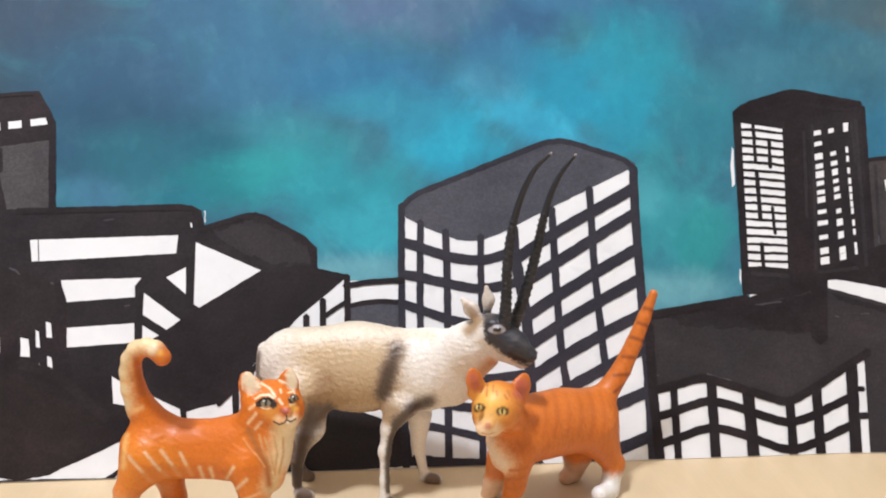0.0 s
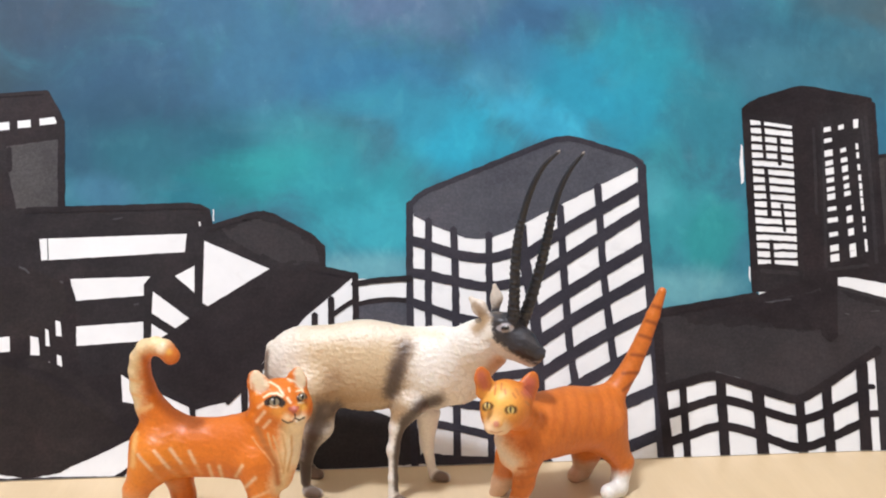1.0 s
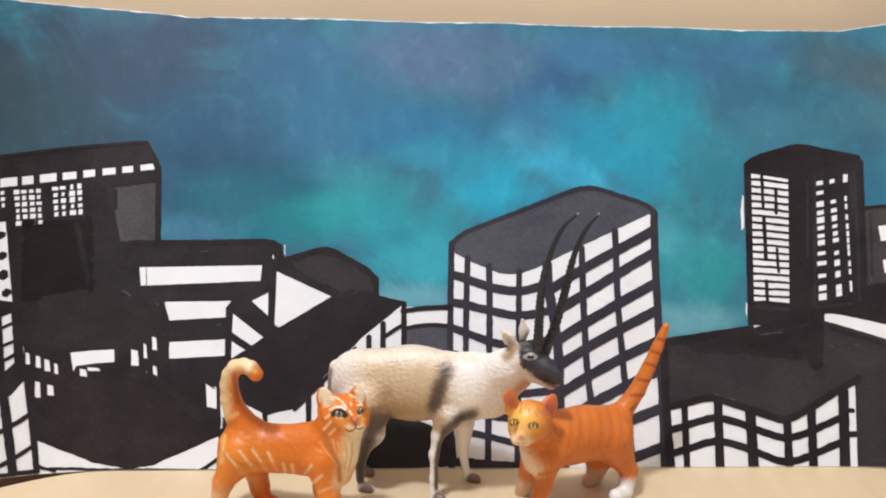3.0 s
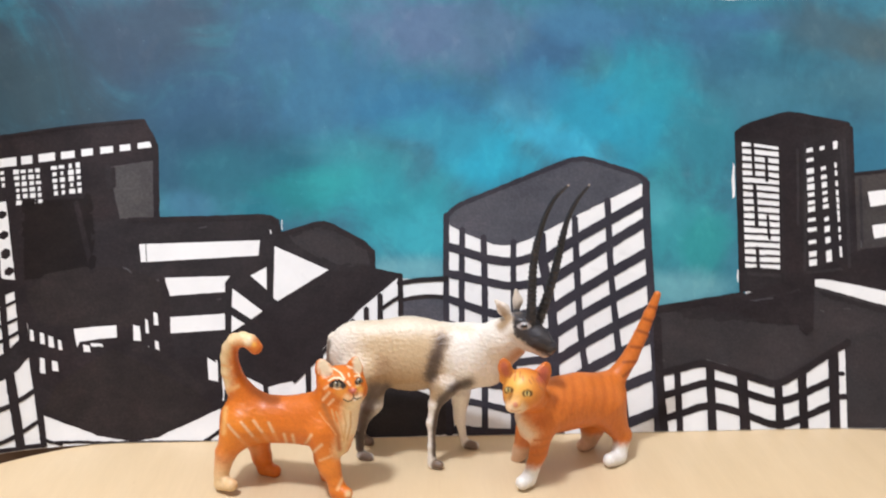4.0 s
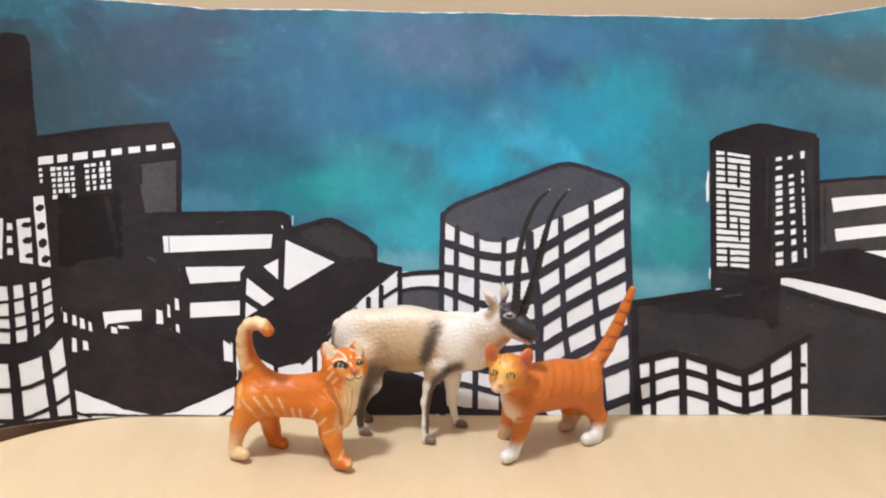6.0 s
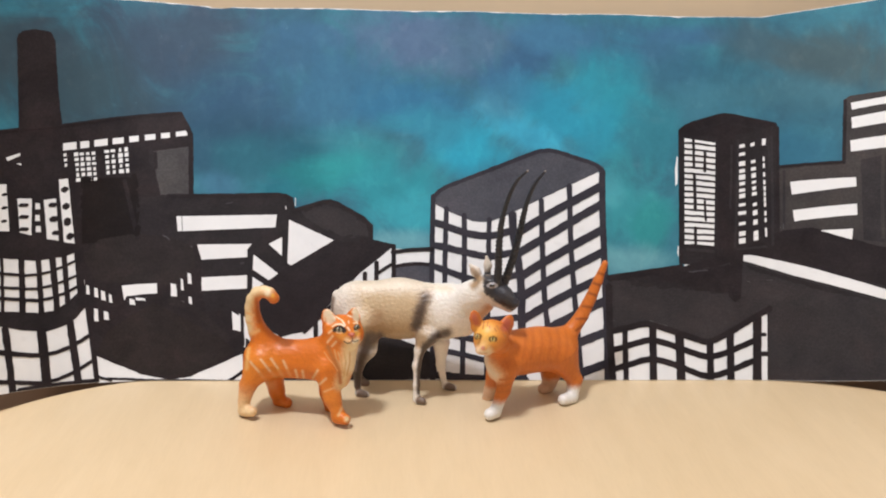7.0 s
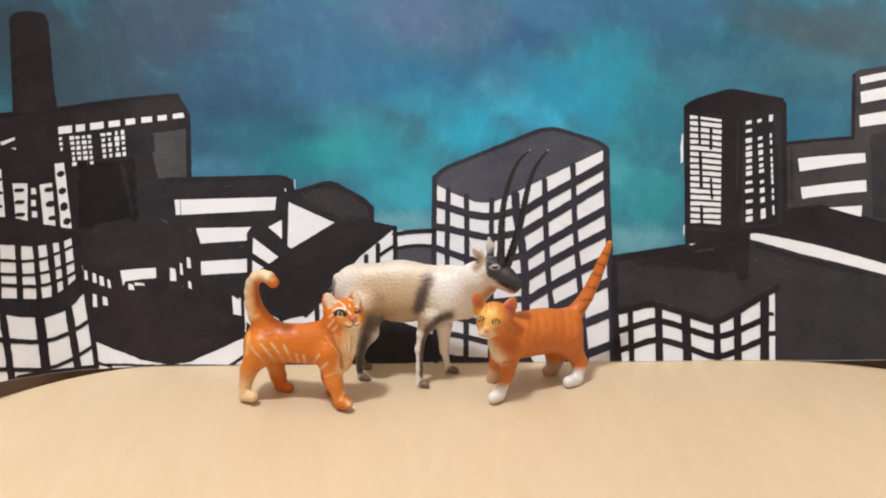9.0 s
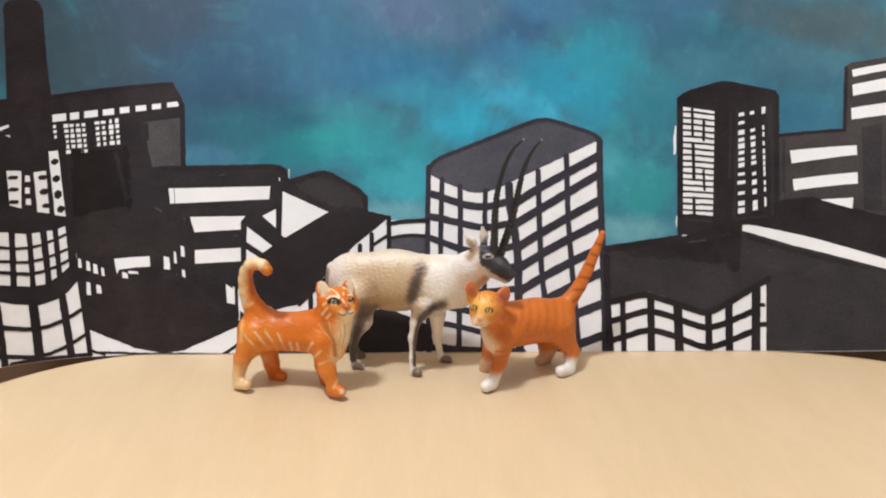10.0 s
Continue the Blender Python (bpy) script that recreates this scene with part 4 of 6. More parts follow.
stroke(offices, 1.5, (218.6, 122), (217.9, 106), (217.3, 90), mat=ASH)
stroke(gable, 2.2, (-65.8, 84), (-63.7, 82.8), (-61.7, 81.7), mat=CHARCOAL)
stroke(gable, 1.9, (-45.5, 80.9), (-43.5, 80.4), (-41.6, 79.9), mat=CHARCOAL)
stroke(gable, 1.5, (-57, 80.2), (-54.3, 80.9), (-51.5, 81.7), mat=CHARCOAL)
stroke(gable, 1.9, (-49.1, 80.9), (-46.7, 80.8), (-44.3, 80.3), mat=CHARCOAL)
stroke(gable, 2.6, (-58.9, 80), (-55.9, 79.6), (-52.9, 79.8), mat=CHARCOAL)
stroke(gable, 1.6, (-84, 95.4), (-82.1, 92.8), (-80.2, 90.5), mat=CHARCOAL)
stroke(gable, 2.3, (-63.7, 82.4), (-61.1, 81.5), (-58.4, 79.9), mat=CHARCOAL)
stroke(gable, 1.4, (-60.1, 80.4), (-57.4, 80.4), (-54.7, 80), mat=CHARCOAL)
stroke(gable, 2.2, (-48.8, 79), (-46.6, 80), (-44.4, 80.4), mat=CHARCOAL)
stroke(gable, 2.3, (-65.6, 100.7), (-64.3, 100.7), (-63, 100.2), mat=CHARCOAL)
stroke(gable, 1.3, (-57.8, 97.2), (-55.7, 96.2), (-53.6, 94.7), mat=CHARCOAL)
stroke(gable, 2.2, (-48.6, 91.6), (-46.2, 90.4), (-43.8, 89.4), mat=CHARCOAL)
stroke(gable, 2.0, (-59.2, 98.1), (-57.6, 97.2), (-55.9, 96.1), mat=CHARCOAL)
stroke(gable, 1.1, (-80.9, 95), (-78.6, 95.9), (-76.3, 96.5), mat=CHARCOAL)
stroke(gable, 1.0, (-74.2, 98.7), (-72.4, 98.7), (-70.5, 98.3), mat=CHARCOAL)
stroke(gable, 2.2, (-65.4, 99.1), (-62.4, 98.8), (-59.4, 98.6), mat=CHARCOAL)
stroke(block, 2.8, (-198.8, 113.5), (-197.1, 113.5), (-195.4, 113.3), mat=JET)
stroke(block, 3.0, (-183.5, 115.6), (-182.7, 111.8), (-182, 108.4), mat=JET)
stroke(block, 1.6, (-180.1, 94.1), (-180.7, 90.4), (-181.4, 87), mat=JET)
stroke(block, 1.5, (-207.6, 99), (-208.8, 102.6), (-210.1, 105.7), mat=JET)
stroke(block, 1.5, (-201.9, 114.5), (-199.3, 113.2), (-196.6, 112.4), mat=JET)
stroke(block, 2.4, (-208.6, 94.4), (-208.1, 97.5), (-207.5, 100), mat=JET)
stroke(block, 1.7, (-209.9, 110.6), (-209.9, 113.2), (-209.9, 115.8), mat=JET)
stroke(block, 2.3, (-182.1, 106.1), (-181.6, 103.4), (-181.1, 100.2), mat=JET)
stroke(block, 3.2, (-179.9, 86.2), (-180.3, 83.8), (-180.6, 81.5), mat=JET)
stroke(block, 2.8, (-207.6, 86.2), (-208, 89.5), (-208.4, 93.3), mat=JET)
stroke(block, 2.1, (-209.7, 99.8), (-208.9, 102.8), (-208.2, 105.9), mat=JET)
stroke(block, 2.2, (-209.6, 115), (-207.9, 115.1), (-206.2, 114.7), mat=JET)
stroke(block, 1.5, (-182.6, 104.3), (-181.3, 100.7), (-180.1, 97.1), mat=JET)
stroke(tower, 1.7, (211.7, 141.9), (211.1, 109.9), (210.2, 78.2), mat=ASH)
stroke(tower, 1.3, (213.5, 135.4), (213.3, 122.2), (212.7, 109.1), mat=CHARCOAL)
stroke(tower, 1.4, (190.9, 139.6), (189, 107.8), (186.7, 76.2), mat=ASH)
stroke(tower, 1.4, (186.5, 136.6), (185.6, 117.7), (184.3, 99), mat=ASH)
stroke(tower, 1.3, (209.6, 140.2), (210, 131.2), (209.9, 122.1), mat=ASH)
stroke(tower, 1.4, (163.3, 144.8), (173, 147.5), (182.4, 150.2), mat=CHARCOAL)
stroke(tower, 1.4, (184.8, 149.5), (197.7, 147.6), (209.8, 145.8), mat=CHARCOAL)
stroke(tower, 1.8, (156, 75), (165, 74.4), (173.5, 73.7), mat=ASH)
stroke(tower, 1.4, (187.7, 74.9), (197.4, 75.9), (206.4, 77.1), mat=ASH)
stroke(gable, 0.5, (-128.1, 99.2), (-124.2, 99.8), mat=SCUFF)
stroke(drum, 0.7, (-165.5, 80.9), (-163.2, 80), (-161.4, 78.4), mat=SCUFF)
stroke(hall, 0.8, (-148.7, 74.9), (-145.1, 73.8), mat=SCUFF)
stroke(gable, 0.5, (-118.6, 65.4), (-116.8, 65.8), mat=SCUFF)
stroke(longhall, 0.7, (154, 61.4), (161.3, 62.2), (168.8, 63), mat=SCUFF)
stroke(longhall, 1.0, (131.7, 33.8), (136.7, 32), (142.3, 30.7), mat=SCUFF)
stroke(longhall, 0.5, (205.6, 57.5), (209.6, 57.8), mat=SCUFF)
stroke(longhall, 0.5, (108.5, 33.8), (110, 33.7), mat=SCUFF)
stroke(longhall, 0.5, (193.7, 56.5), (195.5, 56.3), mat=SCUFF)
stroke(tower, 0.6, (216.9, 91.2), (216.7, 87.8), mat=SCUFF)
stroke(gable, 0.5, (-92.1, 97.9), (-91.9, 96.3), mat=BARE)
stroke(gable, 0.5, (-86.3, 102.8), (-86.2, 98.3), mat=BARE)


# ---- the figurines ----
class Clay:
    """Soft shapes in mm that melt into one another on a fine grid; skin() gives the one mesh round them."""

    def __init__(self, lo, hi, step):
        self.lo, self.step = np.array(lo, float), step
        self.axes = [np.arange(a, b, step) for a, b in zip(lo, hi)]
        self.field = np.full([len(a) for a in self.axes], 40.0)

    def _box(self, lo, hi, pad):
        cut = []
        for a, l, h in zip(self.axes, lo, hi):
            i, j = np.searchsorted(a, (l - pad, h + pad))
            cut.append(slice(max(0, i), max(1, j)))
        grid = np.meshgrid(*[a[s] for a, s in zip(self.axes, cut)], indexing="ij", sparse=True)
        return tuple(cut), grid

    def _melt(self, cut, d, k, away):
        old = self.field[cut]
        if away:
            d = -d
            u = np.clip(0.5 - 0.5 * (d - old) / k, 0, 1) if k else (old > d)
            self.field[cut] = d * (1 - u) + old * u + k * u * (1 - u)
        else:
            u = np.clip(0.5 + 0.5 * (d - old) / k, 0, 1)
            self.field[cut] = d * (1 - u) + old * u - k * u * (1 - u)

    def limb(self, a, b, ra, rb, k=2.5, flat=1.0, cut=False):
        """A tapered round bar from a to b, flattened from front to back."""
        a, b = np.array(a), np.array(b)
        r = max(ra, rb)
        where, (x, y, z) = self._box(np.minimum(a, b) - r, np.maximum(a, b) + r, 2 * k + 1.5)
        v = b - a
        u = np.clip(((x - a[0]) * v[0] + (y - a[1]) * v[1] + (z - a[2]) * v[2]) / max(v @ v, 1e-6), 0, 1)
        dx, dy, dz = x - a[0] - u * v[0], (y - a[1] - u * v[1]) / flat, z - a[2] - u * v[2]
        d = np.sqrt(dx * dx + dy * dy + dz * dz) - (ra + (rb - ra) * u)
        self._melt(where, d * min(1.0, flat), k, cut)

    def disc(self, at, way, r, half, k):
        """A thin round plate across the given way."""
        at, way = np.array(at), np.array(way)
        where, (x, y, z) = self._box(at - r, at + r, 2 * k + 1.5)
        dx, dy, dz = x - at[0], y - at[1], z - at[2]
        along = dx * way[0] + dy * way[1] + dz * way[2]
        radial = np.sqrt(np.maximum(dx * dx + dy * dy + dz * dz - along * along, 0))
        self._melt(where, np.maximum(radial - r, np.abs(along) - half), k, False)

    def egg(self, at, radii, k=2.0):
        at, radii = np.array(at), np.array(radii)
        where, (x, y, z) = self._box(at - radii, at + radii, 2 * k + 1.5)
        d = np.sqrt(((x - at[0]) / radii[0]) ** 2 + ((y - at[1]) / radii[1]) ** 2 + ((z - at[2]) / radii[2]) ** 2)
        self._melt(where, (d - 1) * radii.min(), k, False)

    def relief(self, depth, grain, seed, low=-9.0, high=999.0, wave=0.0, comb=(2.0, 3.6)):
        """Fur pressed into the surface: small uneven bumps, and wavy locks of the given depth."""
        at = np.nonzero(np.abs(self.field) < 2.0)
        x, y, z = (a[i] for a, i in zip(self.axes, at))
        rng = np.random.default_rng(seed)
        w = np.zeros(len(x))
        for kx, ky, kz, turn in rng.normal(size=(44, 4)):
            w += np.sin(kx * grain[0] * x + ky * grain[1] * y + kz * grain[2] * z + turn * 3)
        w = w / 4.6
        slow = np.sin(x * 0.23 + 2.0 * np.sin(z * 0.17 + seed)) + np.sin(z * 0.29 + 1.6 * np.sin(x * 0.19))
        lock = np.sin(z * comb[1] + 0.9 * x + y * 1.1 + 0.9 * np.sin(x * comb[0] + 2.2 * slow) + 1.6 * slow + 1.3 * w)
        fade = np.clip((z - low) / 5, 0, 1) * np.clip((high - z) / 5, 0, 1)
        self.field[at] += (w * depth + lock * wave * (0.8 + 0.2 * slow)) * fade

    def skin(self):
        """Vertices and quads of the surface where the field is nought."""
        f, s = self.field, self.step
        z = self.axes[2][None, None, :]
        f = np.maximum(f, -z + 0.05)
        f[0], f[-1], f[:, 0], f[:, -1], f[:, :, 0], f[:, :, -1] = 9, 9, 9, 9, 9, 9
        ins = f < 0
        nx, ny, nz = (n - 1 for n in f.shape)
        corner = [(i, j, k) for i in (0, 1) for j in (0, 1) for k in (0, 1)]
        count = sum(ins[i:i + nx, j:j + ny, k:k + nz].astype(np.int8) for i, j, k in corner)
        cells = np.argwhere((count > 0) & (count < 8))
        index = np.full((nx, ny, nz), -1, np.int64)
        index[tuple(cells.T)] = np.arange(len(cells))
        total, hits = np.zeros((len(cells), 3)), np.zeros(len(cells))
        for c in corner:
            for axis in range(3):
                if c[axis]:
                    continue
                e = list(c)
                e[axis] = 1
                fa, fb = f[tuple((cells + c).T)], f[tuple((cells + e).T)]
                on = (fa < 0) != (fb < 0)
                u = np.where(on, fa / np.where(on, fa - fb, 1), 0)
                p = np.tile(np.array(c, float), (len(cells), 1))
                p[:, axis] = u
                total[on] += p[on]
                hits[on] += 1
        verts = (cells + total / hits[:, None]) * s + self.lo
        quads = []
        for axis in range(3):
            b, c = (axis + 1) % 3, (axis + 2) % 3
            lo_, hi_ = [slice(None)] * 3, [slice(None)] * 3
            lo_[axis], hi_[axis] = slice(0, -1), slice(1, None)
            at = np.argwhere(ins[tuple(lo_)] != ins[tuple(hi_)])
            at = at[(at[:, b] > 0) & (at[:, c] > 0)]
            flip = ins[tuple(at.T)]
            eb, ec = np.eye(3, dtype=int)[b], np.eye(3, dtype=int)[c]
            q = np.stack([index[tuple((at - d).T)] for d in (eb + ec, ec, 0 * eb, eb)], 1)
            q[~flip] = q[~flip][:, ::-1]
            quads.append(q)
        return verts, np.concatenate(quads)


class Brush:
    """Paint on the skin of a figurine, dabbed on from the side that a viewer faces."""

    def __init__(self, verts, quads, base, view):
        self.p, self.view = verts, np.array(view) / np.linalg.norm(view)
        n = np.zeros_like(verts)
        a, b, c, d = (verts[quads[:, i]] for i in range(4))
        face = np.cross(c - a, d - b)
        for i in range(4):
            np.add.at(n, quads[:, i], face)
        self.n = n / np.maximum(np.linalg.norm(n, axis=1), 1e-9)[:, None]
        self.c = np.tile(np.array(base, float), (len(verts), 1))
        self.gloss = np.full(len(verts), 0.35)
        x, y, z = verts.T
        self.rough = sum(np.sin(x * a + 2 * np.sin(z * b)) * np.sin(z * b * 1.3 + y * a + 1.5 * np.sin(x * a * 0.7)) for a, b in ((0.9, 0.7), (2.1, 1.7), (4.3, 3.9))) / 3

    def wash(self, amount, colour):
        a = np.clip(amount, 0, 1)[:, None]
        self.c = self.c * (1 - a) + np.array(colour) * a

    def ease(self, value, lo, hi):
        u = np.clip((value - lo) / (hi - lo), 0, 1)
        return u * u * (3 - 2 * u)

    def facing(self):
        return self.ease(-(self.n @ self.view), -0.1, 0.25)

    def gap(self, at):
        d = self.p - np.array(at)
        along = d @ self.view
        return np.linalg.norm(d - along[:, None] * self.view, axis=1), along

    def dab(self, at, r, colour, soft=0.5, gloss=None, deep=5.0):
        d, along = self.gap(at)
        a = (1 - self.ease(d, r * (1 - soft), r * (1 + soft * 0.4))) * (np.abs(along) < deep) * self.facing()
        self.wash(a, colour)
        if gloss is not None:
            self.gloss = np.where(a > 0.5, gloss, self.gloss)

    def shine(self, at, r, gloss):
        d, along = self.gap(at)
        self.gloss = np.where((d < r) & (np.abs(along) < 5.0), gloss, self.gloss)

    def line(self, pts, r, colour, soft=0.4, deep=14.0):
        best = np.full(len(self.p), 1e9)
        for a, b in zip(pts, pts[1:]):
            a, b = np.array(a), np.array(b)
            v = b - a
            v = v - (v @ self.view) * self.view
            d = self.p - a
            along = d @ self.view
            d = d - along[:, None] * self.view
            u = np.clip(d @ v / max(v @ v, 1e-6), 0, 1)
            best = np.minimum(best, np.where(np.abs(along) < deep, np.linalg.norm(d - u[:, None] * v, axis=1), 1e9))
        best = best * (1 + 0.3 * self.rough)
        self.wash((1 - self.ease(best, r * (1 - soft), r * (1 + soft * 0.5))) * self.facing(), colour)


def toy_plastic(name, fur, strength, stretch):
    """Hand-painted hard plastic: colour from the brush, fine hair lines as relief."""
    m, nt, b = material(name)
    paint = node(nt, "ShaderNodeVertexColor", layer_name="paint")
    fine = noise_tex(nt, coords(nt), 900, 4, 0.6)
    shade = ramp(nt, fine, [(0.3, (0.86, 0.86, 0.86)), (0.7, (1.08, 1.08, 1.08))])
    nt.links.new(mix(nt, 0.7, paint.outputs["Color"], shade, "MULTIPLY"), b.inputs["Base Color"])
    nt.links.new(paint.outputs["Alpha"], b.inputs["Roughness"])
    b.inputs["Subsurface Weight"].default_value = 0.06
    b.inputs["Subsurface Radius"].default_value = (0.002, 0.001, 0.0006)
    hair = noise_tex(nt, coords(nt, stretch), fur, 5, 0.6, 0.6)
    bump(nt, b, hair, strength, 0.0012)
    return m


def figurine(name, clay, painter, base, view, mat, at, label):
    verts, quads = clay.skin()
    brush = Brush(verts, quads, base, view)
    painter(brush)
    me = bpy.data.meshes.new(name)
    me.from_pydata((verts / 1000).tolist(), [], quads.tolist())
    tint = me.color_attributes.new("paint", "FLOAT_COLOR", "POINT")
    tint.data.foreach_set("color", np.column_stack([np.clip(brush.c, 0, 1), brush.gloss]).astype(np.float32).ravel())
    me.polygons.foreach_set("use_smooth", np.ones(len(me.polygons), bool))
    me.materials.append(mat)
    me.update()
    ob = tagged(new(name, me), label, "figurine", group="toy animals before the painted card")
    ob.matrix_world = at
    return ob


ORANGE, DEEP_ORANGE, CREAM, WHITE = (0.60, 0.158, 0.018), (0.50, 0.105, 0.008), (0.78, 0.57, 0.31), (0.80, 0.77, 0.72)
TABBY = (0.66, 0.168, 0.012)
YELLOW, INK, IVORY = (0.80, 0.42, 0.075), (0.012, 0.010, 0.010), (0.82, 0.66, 0.44)
SLATE_BLACK = (0.030, 0.028, 0.034)


def tabby_cat_shape():
    c = Clay((-14, -28, -1), (76, 24, 84), 0.36)
    c.limb((8.2, 0.0, 32.0), (38.8, 0.0, 33.5), 11.0, 10.8, 5, 0.82)
    c.limb((39.4, 0.0, 34.5), (49.4, -2.0, 34.1), 10.0, 8.8, 5, 0.82)
    c.limb((45.0, 0.0, 36.8), (52.3, -1.0, 47.2), 8.9, 7.7, 5, 0.9)
    c.limb((54.5, -2.0, 43.3), (51.3, -3.0, 25.0), 5.9, 5.4, 4, 1)
    c.egg((52.6, -1.0, 52.2), (10.6, 9.3, 8.2), 2.5)
    c.egg((47.1, -1.0, 47.0), (5.6, 6.4, 4.3), 3)
    c.egg((59.4, -2.0, 49.8), (4.0, 4.8, 4.0), 3)
    c.egg((56.8, -6.5, 48.9), (3.1, 3.1, 2.4), 2)
    c.egg((60.4, -6.0, 49.3), (2.9, 3.1, 2.4), 2)
    c.egg((60.1, -8.7, 52.7), (1.3, 1.0, 0.9), 0.8)
    c.egg((58.7, -5.5, 45.5), (2.9, 2.4, 1.7), 1.5)
    c.limb((54.8, -5.0, 56.6), (58.8, -7.0, 53.0), 1.8, 1.8, 2.5, 1)
    c.egg((52.2, -7.3, 54.8), (1.8, 1.3, 1.3), 0.8)
    c.egg((61.5, -5.0, 56.1), (1.3, 1.3, 1.4), 0.8)
    c.limb((46.4, -2.0, 55.4), (45.0, -2.0, 59.0), 4.8, 3.4, 1.2, 0.42)
    c.limb((45.0, -2.0, 59.0), (44.0, -2.0, 61.5), 3.4, 2.0, 1.2, 0.42)
    c.limb((57.6, 0.0, 56.8), (58.4, 0.0, 60.5), 4.5, 3.0, 1.2, 0.42)
    c.limb((58.4, 0.0, 60.5), (58.7, -0.0, 63.4), 3.0, 1.4, 1.2, 0.42)
    c.limb((47.0, -5.2, 58.5), (45.3, -4.7, 62.4), 2.9, 2.1, 0.6, 0.5, cut=True)
    c.limb((60.3, -3.1, 60.0), (60.2, -2.6, 63.7), 2.4, 1.6, 0.6, 0.5, cut=True)
    c.limb((10.1, 0.0, 38.1), (5.5, -2.0, 48.6), 7.6, 5.1, 4, 1)
    c.limb((5.5, -2.0, 48.0), (4.0, -4.0, 56.2), 5.1, 4.3, 0.8, 1)
    c.limb((4.0, -4.0, 56.2), (4.2, -6.0, 63.3), 4.3, 3.7, 0.8, 1)
    c.limb((4.2, -6.0, 63.3), (5.8, -8.0, 68.5), 3.7, 3.4, 0.8, 1)
    c.limb((5.8, -8.0, 68.5), (8.9, -10.0, 72.6), 3.4, 3.3, 0.8, 1)
    c.limb((8.9, -10.0, 72.6), (13.2, -12.0, 74.5), 3.3, 3.1, 0.8, 1)
    c.limb((13.2, -12.0, 74.5), (16.8, -13.0, 74.1), 3.1, 3.1, 0.8, 1)
    c.limb((16.8, -13.0, 74.1), (18.9, -13.0, 71.7), 3.1, 3.0, 0.8, 1)
    c.limb((7.7, -5.0, 31.3), (1.6, -8.0, 19.3), 9.2, 4.6, 5, 1)
    c.limb((0.7, -8.0, 18.3), (-1.4, -9.0, 8.4), 4.4, 3.4, 2, 1)
    c.limb((-1.6, -9.0, 3.8), (4.2, -12.0, 5.1), 3.4, 2.9, 2, 1)
    c.limb((10.0, 6.0, 22.4), (11.2, 9.0, 8.8), 6.7, 4.0, 3, 1)
    c.limb((11.2, 9.0, 8.8), (11.9, 10.0, 3.0), 4.0, 3.5, 3, 1)
    c.limb((12.4, 10.0, 1.5), (17.2, 8.0, 2.1), 3.3, 3.1, 2, 1)
    c.limb((44.5, -6.0, 31.6), (48.1, -8.0, 16.2), 7.2, 4.3, 3, 1)
    c.limb((48.1, -8.0, 16.2), (51.7, -9.0, 7.3), 4.3, 3.5, 3, 1)
    c.limb((51.6, -9.0, 4.7), (56.0, -11.0, 5.1), 3.5, 3.1, 2, 1)
    c.limb((41.2, 5.0, 24.6), (40.7, 8.0, 10.9), 6.0, 3.6, 3, 1)
    c.limb((40.7, 8.0, 10.9), (42.6, 9.0, 0.6), 3.6, 3.4, 3, 1)
    c.relief(0.025, (0.7, 0.9, 1.5), 5, -9.0, 999.0, 0.03, (0.7, 1.3))
    return c


